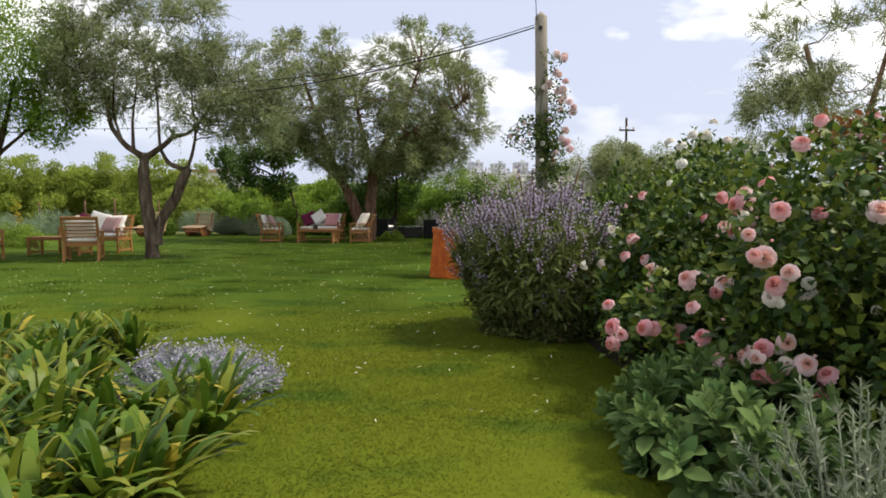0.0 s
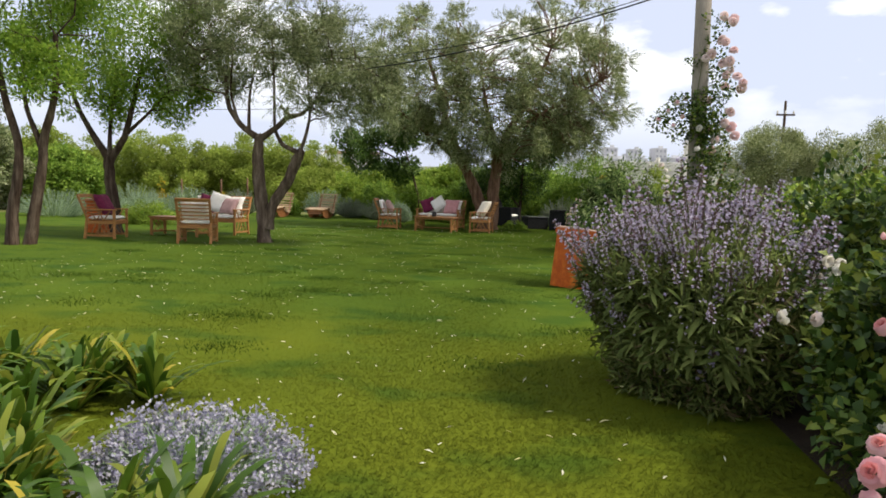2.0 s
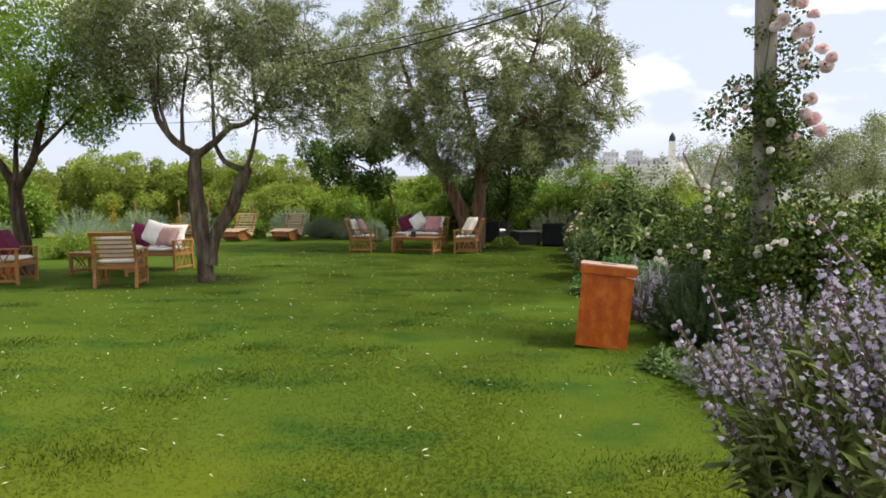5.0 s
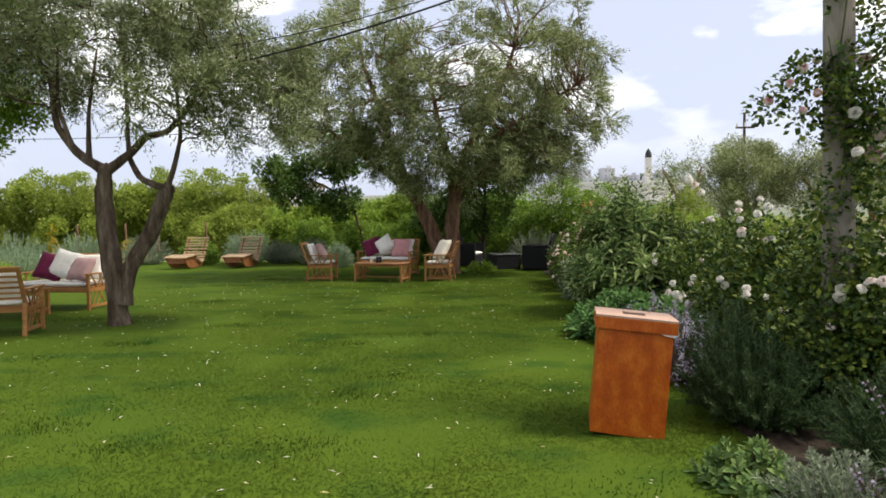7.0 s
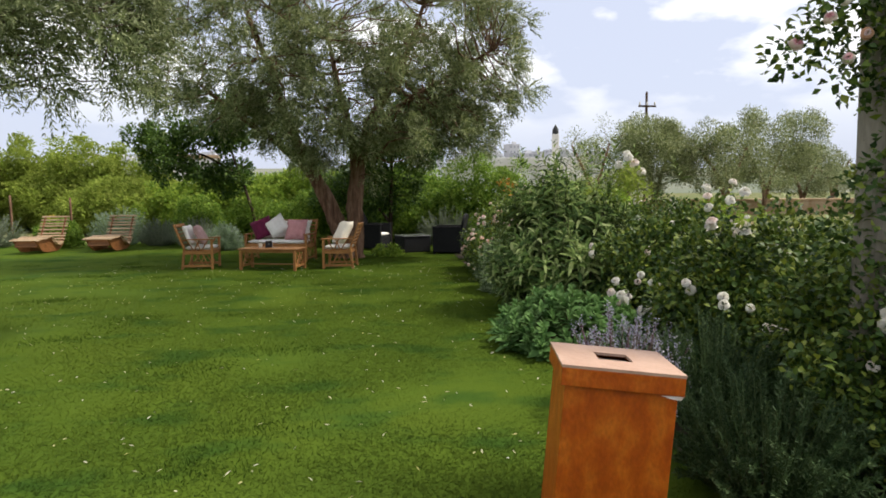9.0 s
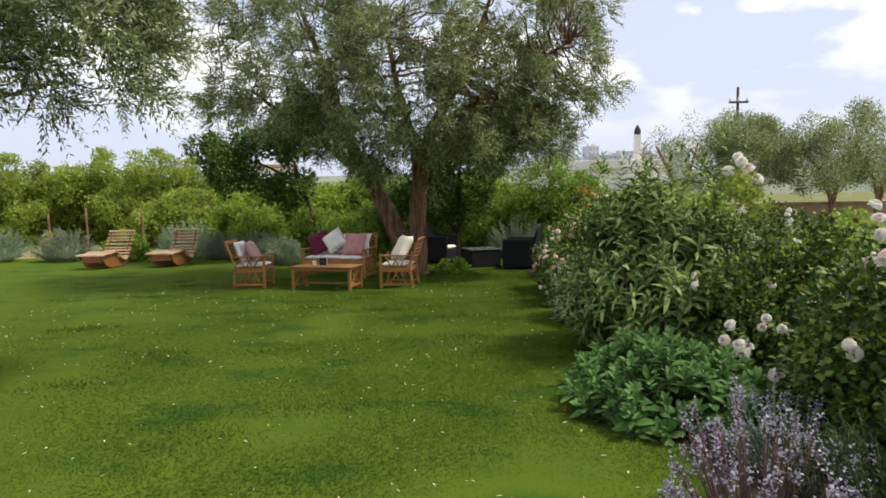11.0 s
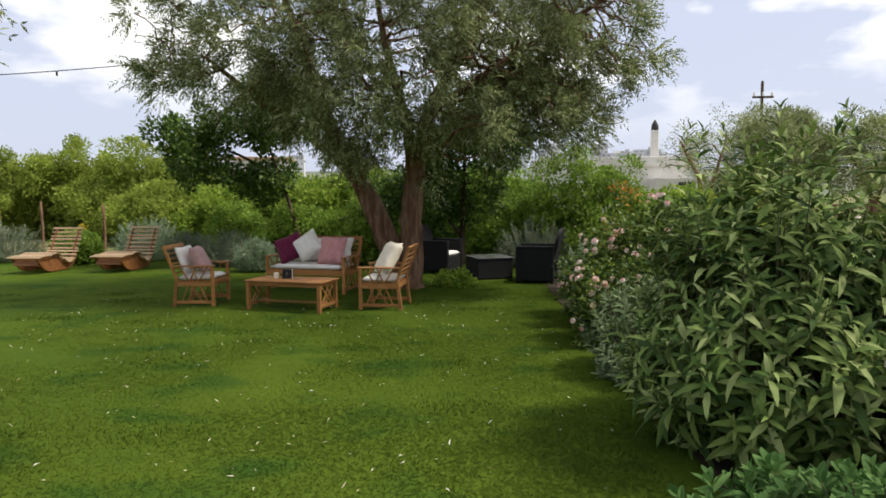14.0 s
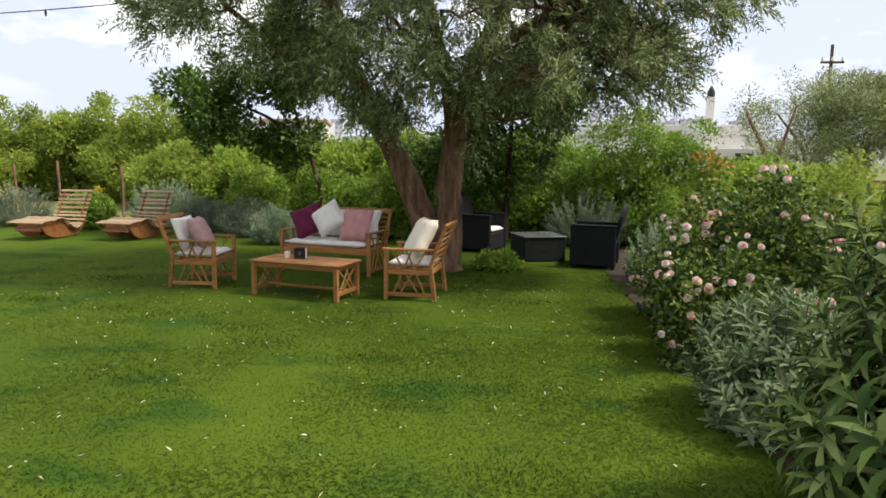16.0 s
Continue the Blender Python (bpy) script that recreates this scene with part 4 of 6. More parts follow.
# The smaller forked olive beside the seats.
clumps = np.concatenate([blob(rng, (-5.2, 14.2, 4.4), (1.95, 1.6, 1.2), 130), blob(rng, (-3.6, 14.1, 3.6), (1.1, 1.1, 0.9), 30), blob(rng, (-6.4, 14.1, 3.5), (0.9, 1.1, 0.7), 22), blob(rng, (-2.95, 14.0, 3.2), (0.85, 0.9, 0.85), 34), blob(rng, (-3.9, 13.6, 2.9), (0.8, 0.7, 0.4), 10)])
stems = [
    ([(-3.7, 14.0, 3.5), (-3.2, 14.0, 3.6), (-2.6, 14.0, 3.3)], 0.03, 0.012),
    ([(-5.12, 14.0, -0.1), (-5.14, 14.0, 0.45), (-5.22, 14.0, 1.2), (-5.26, 14.0, 1.8), (-5.22, 14.0, 2.15)], 0.135, 0.085),
    ([(-5.05, 14.0, 0.3), (-4.95, 14.0, 0.75), (-4.62, 14.0, 1.25), (-4.42, 14.0, 1.75), (-4.38, 14.0, 1.88)], 0.105, 0.085),
    ([(-5.22, 14.0, 2.1), (-5.6, 14.0, 2.35), (-5.9, 14.0, 2.75), (-6.0, 14.1, 3.4), (-6.4, 14.2, 3.9)], 0.065, 0.02),
    ([(-5.22, 14.0, 2.1), (-4.85, 14.0, 2.35), (-4.6, 13.9, 2.55), (-4.3, 13.9, 2.6), (-4.0, 13.9, 2.9), (-3.7, 14.0, 3.6)], 0.06, 0.02),
    ([(-4.40, 14.0, 1.85), (-4.75, 14.0, 2.0), (-4.95, 14.1, 2.3), (-5.0, 14.2, 3.2), (-5.1, 14.3, 4.2)], 0.045, 0.015),
    ([(-4.38, 14.0, 1.85), (-4.25, 14.0, 2.2), (-4.2, 14.1, 2.6), (-4.3, 14.2, 3.4), (-4.3, 14.3, 4.3)], 0.035, 0.012),
    ([(-5.45, 14.0, 2.3), (-5.5, 14.1, 2.9), (-5.4, 14.2, 3.8)], 0.035, 0.012), ([(-5.7, 14.0, 2.5), (-5.8, 13.9, 3.0), (-5.75, 13.9, 3.9)], 0.03, 0.012)]
tree("olive_tree", "small forked olive tree with a twisting trunk on the lawn", "tree", stems, clumps, rng, M_OLDBARK, L_OLIVE2, 86000, (0.085, 0.021), 0.22, heart=np.array([-5.0, 14.1, 3.3]), twig=0.022, base=(-5.1, 14.0, 0), sides=20, per=12)

# Two light-green trees behind the seats.
clumps = np.concatenate([blob(rng, (-8.7, 14.6, 4.1), (2.0, 1.7, 1.7), 125), blob(rng, (-7.4, 14.5, 3.1), (0.8, 0.9, 0.6), 14)])
stems = [
    ([(-8.75, 14.5, -0.1), (-8.78, 14.5, 0.6), (-8.85, 14.5, 1.3), (-8.85, 14.5, 1.65)], 0.13, 0.10),
    ([(-8.85, 14.5, 1.6), (-9.2, 14.5, 2.1), (-9.5, 14.5, 2.6), (-9.9, 14.5, 3.5)], 0.08, 0.03), ([(-8.85, 14.5, 1.6), (-8.5, 14.5, 2.1), (-8.3, 14.5, 2.8), (-8.1, 14.6, 3.8)], 0.08, 0.03),
    ([(-8.85, 14.5, 1.7), (-8.9, 14.6, 2.4), (-8.8, 14.7, 3.6)], 0.05, 0.02), ([(-8.45, 14.5, 2.2), (-7.9, 14.4, 2.6), (-7.4, 14.4, 3.1)], 0.04, 0.02)]
tree("garden_tree", "light-green leafy tree with a forked brown trunk", "tree", stems, clumps, rng, M_DARKBARK, L_LIME, 34000, (0.085, 0.036), 0.33, "broad", heart=np.array([-8.7, 14.6, 3.0]), base=(-8.75, 14.5, 0))
clumps = np.concatenate([blob(rng, (-8.9, 11.7, 4.3), (1.8, 1.5, 1.7), 105), blob(rng, (-8.2, 11.4, 3.0), (0.9, 0.8, 0.4), 10)])
stems = [
    ([(-8.74, 11.6, -0.1), (-8.7, 11.6, 0.6), (-8.58, 11.6, 1.2), (-8.55, 11.6, 1.75), (-8.9, 11.7, 2.6), (-9.2, 11.8, 3.8)], 0.10, 0.04),
    ([(-8.55, 11.75, -0.1), (-8.42, 11.75, 0.6), (-8.25, 11.75, 1.3), (-8.15, 11.7, 1.9), (-7.9, 11.7, 2.6), (-7.9, 11.7, 3.6)], 0.10, 0.04),
    ([(-8.2, 11.7, 1.7), (-8.5, 11.7, 2.4), (-8.6, 11.8, 3.4)], 0.05, 0.02)]
tree("garden_tree", "light-green leafy tree with two slim stems", "tree", stems, clumps, rng, M_DARKBARK, L_LIME, 25000, (0.085, 0.036), 0.33, "broad", heart=np.array([-8.8, 11.7, 3.1]), base=(-8.65, 11.65, 0))

# Dark broadleaf trees behind the big olive.
clumps = np.concatenate([blob(rng, (-5.2, 25.6, 2.7), (1.6, 1.1, 1.05), 40), blob(rng, (-4.3, 25.6, 3.5), (1.0, 1.0, 0.8), 24), blob(rng, (-6.3, 25.5, 2.8), (0.8, 0.7, 0.5), 12), blob(rng, (-4.7, 25.5, 1.9), (0.6, 0.6, 0.4), 6)])
stems = [([(-3.75, 25.7, -0.1), (-3.8, 25.7, 0.8), (-4.0, 25.7, 1.5), (-4.3, 25.7, 2.4), (-4.6, 25.6, 3.4)], 0.055, 0.02), ([(-4.2, 25.7, 2.0), (-5.0, 25.6, 2.5), (-5.8, 25.6, 2.8)], 0.04, 0.02)]
tree("broadleaf_tree", "small dark-green broadleaf tree leaning over the shrubs", "tree", stems, clumps, rng, M_DARKBARK, L_DARK, 17000, (0.12, 0.06), 0.32, "broad", heart=np.array([-4.9, 25.6, 2.6]), base=(-3.75, 25.7, 0))
clumps = np.concatenate([blob(rng, (0.1, 25.2, 2.4), (1.3, 0.9, 1.2), 36), blob(rng, (-0.9, 25.3, 1.4), (1.1, 0.8, 0.9), 26), blob(rng, (0.6, 25.2, 3.2), (1.0, 0.8, 0.7), 18)])
stems = [([(0.0, 25.4, -0.1), (0.05, 25.4, 0.9), (0.1, 25.3, 2.0), (0.1, 25.3, 3.2)], 0.07, 0.02), ([(0.05, 25.4, 0.6), (-0.5, 25.4, 1.3), (-0.8, 25.3, 2.0)], 0.04, 0.02)]
tree("broadleaf_tree", "dense dark-green broadleaf tree behind the olive", "tree", stems, clumps, rng, M_DARKBARK, L_DARK, 22000, (0.11, 0.055), 0.42, "broad", heart=np.array([0, 25.3, 2.0]), base=(0.0, 25.4, 0))

# An olive past the rose hedge.
clumps = np.concatenate([blob(rng, (8.8, 12.0, 4.0), (2.1, 1.9, 1.8), 60), blob(rng, (7.5, 11.6, 3.0), (0.9, 0.9, 0.6), 14)])
stems = [([(9.1, 12.2, -0.1), (9.0, 12.2, 0.9), (8.8, 12.1, 1.8), (8.3, 12.0, 3.0), (7.9, 12.0, 4.2)], 0.16, 0.04), ([(8.8, 12.1, 1.7), (9.3, 12.1, 2.8), (9.6, 12.0, 4.2)], 0.09, 0.035)]
tree("olive_tree", "grey-green olive tree beyond the rose hedge", "tree", stems, clumps, rng, M_BARK, L_OLIVE, 34000, (0.095, 0.024), 0.26, heart=np.array([8.8, 12, 3.4]), base=(9.1, 12.2, 0), per=12)


def far_tree(x, y, r, h, mat, n, label, leaf=(0.14, 0.05), bare=False, seed=0):
    rng = np.random.default_rng(seed)
    k = 16 if bare else 34
    c = blob(rng, (x, y, h * 0.62), (r, r, h * 0.38), k, 0.3)
    stems = [([(x, y, -0.2), (x + 0.1, y, h * 0.18), (x - 0.2, y, h * 0.4), (x - 0.5 * r, y, h * 0.7)], 0.16, 0.05), ([(x + 0.1, y, h * 0.16), (x + 0.5, y, h * 0.4), (x + 0.45 * r, y, h * 0.72)], 0.11, 0.04)]
    tree("olive_tree", label, "tree", stems, c, rng, M_BARK, mat, n, leaf, 0.55 if bare else 0.75, "thin", heart=np.array([x, y, h * 0.55]), base=(x, y, -0.06), group="field trees")


far_tree(11.2, 41.5, 2.2, 5.6, L_OLIVE, 1100, "sparse pruned olive tree in the field", bare=True, seed=31)
far_tree(14.7, 41.5, 2.2, 5.7, L_OLIVE, 30000, "rounded olive tree in the field", seed=38)
far_tree(18.0, 40.0, 2.8, 5.2, L_OLIVE, 18000, "rounded olive tree in the field", seed=32)
far_tree(21.5, 42.0, 3.0, 6.0, L_OLIVE, 18000, "rounded olive tree in the field", seed=33)
far_tree(16.5, 50.0, 3.4, 6.2, L_OLIVE, 18000, "rounded olive tree in the field", seed=34)
far_tree(26.5, 46.0, 2.6, 4.6, L_OLIVE2, 14000, "dark-green rounded tree in the field", seed=35)
far_tree(33.0, 52.0, 3.0, 5.0, L_OLIVE2, 14000, "dark-green rounded tree in the field", seed=36)


# ---- shrubs ----
def shrub(name, label, category, centre, radii, mat, n, leaf, style="broad", clumps=40, clump=0.22, up=0.3, bend=0.2, seed=1, group="", out=0.6, stems=0, inner=0.5, low=0.05, foot=0.74, rise=0.35, square=1.0):
    rng = np.random.default_rng(seed)
    base = np.array([centre[0], centre[1], 0.0])
    t = thing(name, label, category, group, m=pose(*base))
    c = dome(rng, np.zeros(3), np.asarray(radii) - clump * 0.6, clumps, low, inner, foot, rise, square)
    v, f = spray(rng, c, clump, n, leaf[0], leaf[1], style, up, bend, np.array([0, 0, radii[2] * 0.2]), out, 0.45)
    # Oversized inner leaves, added behind the outer clumps to block light and deepen shade.
    k = n // 9
    p = dome(rng, np.zeros(3), np.asarray(radii) * 0.72, k, max(0.0, low - 0.1), 0.15, foot, rise, square)
    g = leaves(p, sphere_dirs(rng, k), sphere_dirs(rng, k), leaf[0] * 1.9, leaf[1] * 2.2, style, 0.2)
    g[0][:, 2] = np.maximum(g[0][:, 2], 0.01)
    v, f = joined([(v, f), g])
    part("foliage", solid("foliage", v, f), mat, t)
    bits = []
    for q in c[: stems or max(8, clumps // 4)]:
        foot = np.array([rng.normal() * radii[0] * 0.15, rng.normal() * radii[1] * 0.15, -0.03])
        bits.append(tube(bent(rng, foot, q, 5, 0.2), np.linspace(0.014, 0.004, 5), 5))
    part("branchwork", solid("branchwork", *joined(bits)), M_STEM, t)
    return t, c, rng


def spiky(name, label, category, centre, radii, mat, n, leaf, flower=None, flowers=0, seed=1, group="", sprigs=160):
    """A grey shrub of upright sprigs set with narrow leaves: lavender, rosemary, curry plant."""
    rng = np.random.default_rng(seed)
    t = thing(name, label, category, group, m=pose(centre[0], centre[1], 0))
    tips = dome(rng, np.zeros(3), radii, sprigs, 0.12 * radii[2], 0.75)
    foot = tips * [0.45, 0.45, 0] + [0, 0, -0.02]
    tips = tips + np.stack([rng.normal(size=sprigs) * 0.04, rng.normal(size=sprigs) * 0.04, rng.uniform(0, 0.12, sprigs)], 1) * radii[2]
    bits = [tube(np.stack([a, (a * 0.45 + b * 0.55) + [0, 0, 0.03], b]), [0.006, 0.004, 0.0025], 4) for a, b in zip(foot, tips)]
    part("branchwork", solid("branchwork", *joined(bits)), mat, t)
    k, s = rng.integers(0, sprigs, n), rng.random(n) ** 0.6
    p = foot[k] + (tips - foot)[k] * s[:, None] + np.array([0, 0, 0.03]) * (s * (1 - s) * 4)[:, None]
    go = unit((tips - foot)[k])
    axis = unit(go * 0.9 + sphere_dirs(rng, n) * 0.8)
    v, f = leaves(p, axis, unit(np.array([0, 0, 1]) + sphere_dirs(rng, n)), leaf[0] * rng.uniform(0.6, 1.2, n), leaf[1], "thin", 0.1)
    part("foliage", solid("foliage", v, f), mat, t)
    if flower is not None:
        k = rng.integers(0, sprigs, flowers)
        p = tips[k] + rng.normal(size=(flowers, 3)) * [0.012, 0.012, 0.03]
        v, f = leaves(p, sphere_dirs(rng, flowers) + [0, 0, 0.4], sphere_dirs(rng, flowers), 0.018, 0.014, "thin")
        part("blossom", solid("blossom", v, f), flower, t)
    return t, tips, rng


def bloom_mesh(name, r, seed, open_=1.0):
    """A full cupped rose of radius r, its base at the origin, opening along +z; ruffled petals wound round the heart."""
    rng = np.random.default_rng(seed)
    verts, faces, inner = [], [], []
    count, rows, cols = 38, 5, 5
    for i in range(count):
        f = (i + 0.5) / count
        a0 = i * 2.39996 + rng.normal() * 0.2
        tilt = radians((6 + 92 * f ** 0.9) * open_ + rng.normal() * 5)
        size = r * (0.62 + 0.42 * f + rng.normal() * 0.03)
        span = radians(58 - 18 * f) * rng.uniform(0.85, 1.15)
        ph, n = rng.uniform(0, 6.28), len(verts)
        for q in range(rows):
            u = q / (rows - 1)
            th = tilt * (0.25 + 0.75 * u) + radians(50) * (1 - u) ** 1.5
            reach = size * (0.25 + 0.75 * u ** 0.8)
            for e in range(cols):
                s = 2 * e / (cols - 1) - 1
                a = a0 + s * span * (0.55 + 0.75 * u - 0.45 * u ** 4)
                rr = reach * (1 - 0.10 * u * s * s + 0.05 * u * math.sin(3.1 * s * 2 + ph)) + rng.normal() * 0.012 * r
                lip = th + radians(13) * u ** 3 * (0.4 + f) + radians(6) * u * math.sin(2.3 * s + ph)
                verts.append((rr * math.sin(lip) * math.cos(a), rr * math.sin(lip) * math.sin(a), r * 0.15 + rr * math.cos(lip) * 0.85 + 0.3 * r * (1 - f)))
        for q in range(rows - 1):
            for e in range(cols - 1):
                k0 = n + q * cols + e
                faces += [(k0, k0 + 1, k0 + cols + 1), (k0, k0 + cols + 1, k0 + cols)]
                inner += [f < 0.45] * 2
    me = solid(name, np.array(verts), np.array(faces))
    me.polygons.foreach_set("use_smooth", np.ones(len(faces), bool))
    return me, np.array(inner, np.int32)


def bud_mesh(name, r):
    return solid(name, *tube([(0, 0, -r * 0.5), (0, 0, 0), (0, 0, r * 0.8), (0, 0, r * 1.6)], [r * 0.35, r * 0.8, r * 0.75, r * 0.25], 8))


BLOOMS = {}
for tone, mat, heart_mat in (("pink", P_PINK, P_DEEP), ("white", P_WHITE, P_WHITE), ("peach", P_PEACH, P_PINK), ("blush", P_BLUSH, P_BLUSH)):
    BLOOMS[tone] = []
    for k, o in enumerate((0.95, 0.78, 1.06)):
        me, inner = bloom_mesh("rose_bloom", 0.055, 40 + k, o)
        me.materials.append(mat), me.materials.append(heart_mat)
        me.polygons.foreach_set("material_index", inner)
        BLOOMS[tone].append(me)
    BLOOMS[tone].append(bud_mesh("rose_bud", 0.013))
    BLOOMS[tone][3].materials.append(mat)


def roses(t, rng, spots, facing, tone, size=(0.75, 1.2), bud=0.2):
    """Puts rose blooms on a plant, each a part of it."""
    for p, d in zip(spots, facing):
        is_bud = rng.random() < bud
        me = BLOOMS[tone][3] if is_bud else BLOOMS[tone][rng.integers(0, 3)]
        ob = part("rose_bud" if is_bud else "rose_bloom", me, None, t)
        ob.matrix_local = Matrix.Translation(Vector(p)) @ Vector(d).to_track_quat("Z", "Y").to_matrix().to_4x4() @ pose(0, 0, 0, 0, 0, rng.uniform(0, 360)) @ Matrix.Scale(rng.uniform(*size), 4)


def rose_spots(rng, clumps, radius, heart, n, low=0.3, toward=(-0.5, -0.5, 0.35)):
    """Places for blooms on the outside of the leaf clumps, mostly on the sunny, open side."""
    h = np.asarray(heart)
    d = unit(clumps - h)
    w = np.maximum(0.02, d @ unit(np.asarray(toward, float))) * (clumps[:, 2] > low)
    m = -(-n // 3)
    k = rng.choice(len(clumps), m, p=w / w.sum())
    way = unit(d[k] + sphere_dirs(rng, m) * 0.55 + unit(np.asarray(toward, float)) * 0.5)
    spot = clumps[k] + way * radius * rng.uniform(0.8, 1.15, (m, 1))
    # Blooms stand in loose trusses of three.
    spot, way = np.repeat(spot, 3, 0)[:n], np.repeat(way, 3, 0)[:n]
    return spot + rng.normal(size=spot.shape) * [0.065, 0.065, 0.05], unit(way + [0, 0, 0.3] + rng.normal(size=way.shape) * 0.3)


def rosette_bush(name, label, category, centre, radii, mat, shoots, per, leaf, seed, spread=0.9, bend=0.35, shoot=0.12, up=0.5, inner=0.82, toward=None, group="", foot=0.74):
    """A bush whose leaves stand in rosettes at the ends of its shoots."""
    rng = np.random.default_rng(seed)
    t = thing(name, label, category, group, m=pose(centre[0], centre[1], 0))
    p, d = shell(rng, radii, shoots, inner, 0.05, toward, foot)
    q, e = shell(rng, np.asarray(radii) * 0.78, shoots // 2, 0.75, 0.05, None, foot)
    p, d = np.concatenate([p, q]), np.concatenate([d, e])
    way = unit(d + np.array([0, 0, up]) + rng.normal(size=p.shape) * 0.22)
    v, f = rosettes(rng, p, way, per, leaf[0], leaf[1], spread, bend, shoot)
    v[:, 2] = np.maximum(v[:, 2], 0.01)
    part("foliage", solid("foliage", v, f), mat, t)
    bits = [tube(np.stack([a * [0.25, 0.25, 0] - [0, 0, 0.03], a * [0.7, 0.7, 0.55], a]), [0.010, 0.007, 0.003], 4) for a in p[::2]]
    part("branchwork", solid("branchwork", *joined(bits)), M_STEM, t)
    return t, rng


# The pink rose hedge at the start.
t, c, rng = shrub("rose_bush", "tall dark-leaved rose bush with large pink blooms", "rose bush", (2.64, 3.45), (1.35, 1.65, 1.44), L_ROSE, 46000, (0.060, 0.042), "broad", 200, 0.25, seed=51, inner=0.66, square=0.66, foot=0.8)
roses(t, rng, *rose_spots(rng, c, 0.30, (0, 0, 0.5), 190, 0.3, (-0.7, -0.6, 0.3)), "pink", (0.55, 0.98), 0.25)
roses(t, rng, *rose_spots(rng, c, 0.30, (0, 0, 0.5), 70, 0.3, (-0.7, -0.6, 0.3)), "white", (0.4, 0.75), 0.35)
shrub("red_shoot_shrub", "shrub with orange-red young shoots in the rose hedge", "shrub", (3.15, 4.0), (0.8, 0.9, 1.78), L_RED, 4200, (0.06, 0.032), "broad", 40, 0.2, seed=52, inner=0.75)
# The tall purple salvia.
t, c, rng = shrub("salvia_bush", "tall sprawling salvia bush with violet flower spikes", "salvia", (1.24, 5.4), (1.02, 1.12, 1.08), L_SALVIA, 30000, (0.070, 0.017), "thin", 150, 0.21, seed=53, up=0.35, inner=0.5, low=0.16, foot=0.22, rise=0.72)
SALVIA_WAYS = shell(rng, (0.98, 1.10, 1.08), 520, 0.86, 0.45, (-0.4, -0.35, 0.7))
SALVIA_WAYS[0][:, :2] *= 0.25 + 0.75 * np.clip(SALVIA_WAYS[0][:, 2:3] / 0.85, 0, 1)
v, f = rosettes(rng, SALVIA_WAYS[0], SALVIA_WAYS[1] + [0, 0, 0.7], 10, 0.145, 0.025, 0.85, 0.35, 0.17)
part("shoot_foliage", solid("shoot_foliage", v, f), L_SALVIASHOOT, t, "pale grey-green young shoots")


def spike_mesh(seed, h=0.24, mat=None):
    """A flower spike: whorls of open flowers on dusky calyces, with gaps of bare stalk between."""
    rng = np.random.default_rng(seed)
    bits, tone = [], []
    for z in np.linspace(0.2, 1, 6) + rng.normal(size=6) * 0.02:
        for k, reach, size, wide, is_cup in ((6, 0.002, 0.016, 0.012, True), (int(rng.integers(3, 7)), 0.012, 0.021, 0.019, False)):
            a = rng.uniform(0, 6.28, k)
            d = np.stack([np.cos(a), np.sin(a), rng.uniform(0.0, 0.6, k)], 1)
            g = leaves(np.array([[0, 0, h * z]]) + d * reach + sphere_dirs(rng, k) * 0.004, d + sphere_dirs(rng, k) * 0.6, sphere_dirs(rng, k), size * (1.15 - 0.4 * z), wide, "thin", 0.2)
            bits.append(g)
            tone += [int(is_cup)] * len(g[1])
    rod = tube([(0, 0, 0), (0, 0, h * 0.5), (0, 0, h)], [0.003, 0.003, 0.002], 4)
    bits.append(rod)
    tone += [1] * len(rod[1])
    me = solid("flower_spike", *joined(bits))
    me.materials.append(mat), me.materials.append(L_BRACT)
    me.polygons.foreach_set("material_index", np.array(tone, np.int32))
    return me


SPIKES = [spike_mesh(60 + k, 0.15 + 0.025 * k, L_PETAL_V) for k in range(5)]
STALK = solid("stalk", *tube([(0, 0, -0.22), (0.01, 0, 0), (0, 0, 0.2)], [0.003, 0.0025, 0.0015], 4))
STALK.materials.append(M_STEM)


def spikes(t, rng, radii, n, scale=(0.8, 1.2), toward=(-0.5, -0.3, 0.9), kinds=5, low=0.0, rise=0.0):
    """Flower spikes on the outside of a bush, most of them on top and towards the lawn."""
    p, d = shell(rng, radii, n, 0.92, 0.15, toward)
    if rise:
        p[:, :2] *= 0.25 + 0.75 * np.clip(p[:, 2:3] / rise, 0, 1)
    for q, w in zip(p, d):
        if q[2] < low and rng.random() < 0.8:
            continue
        way = unit(w * 0.75 + np.array([0, 0, 0.6]) + rng.normal(size=3) * 0.25)
        s = part("flower_spike", SPIKES[rng.integers(0, kinds)], None, t)
        s.matrix_local = Matrix.Translation(Vector(q)) @ Vector(way).to_track_quat("Z", "Y").to_matrix().to_4x4() @ Matrix.Scale(rng.uniform(*scale), 4)
        part("stalk", STALK, None, s)


spikes(t, rng, (1.12, 1.26, 1.18), 80, (0.8, 1.25), (-0.5, -0.3, 0.8), low=0.6, rise=0.85)
spikes(t, rng, (1.0, 1.22, 1.12), 270, (0.6, 1.0), (-0.3, -0.2, 1.1), low=0.72, rise=0.85)
p, d = shell(rng, (1.04, 1.26, 1.16), 3000, 0.9, 0.2, (-0.25, -0.12, 1.0))
few = (p[:, 2] > 0.85) | (rng.random(len(p)) < 0.15)
p, d = p[few], d[few]
p[:, :2] *= 0.25 + 0.75 * np.clip(p[:, 2:3] / 0.85, 0, 1)
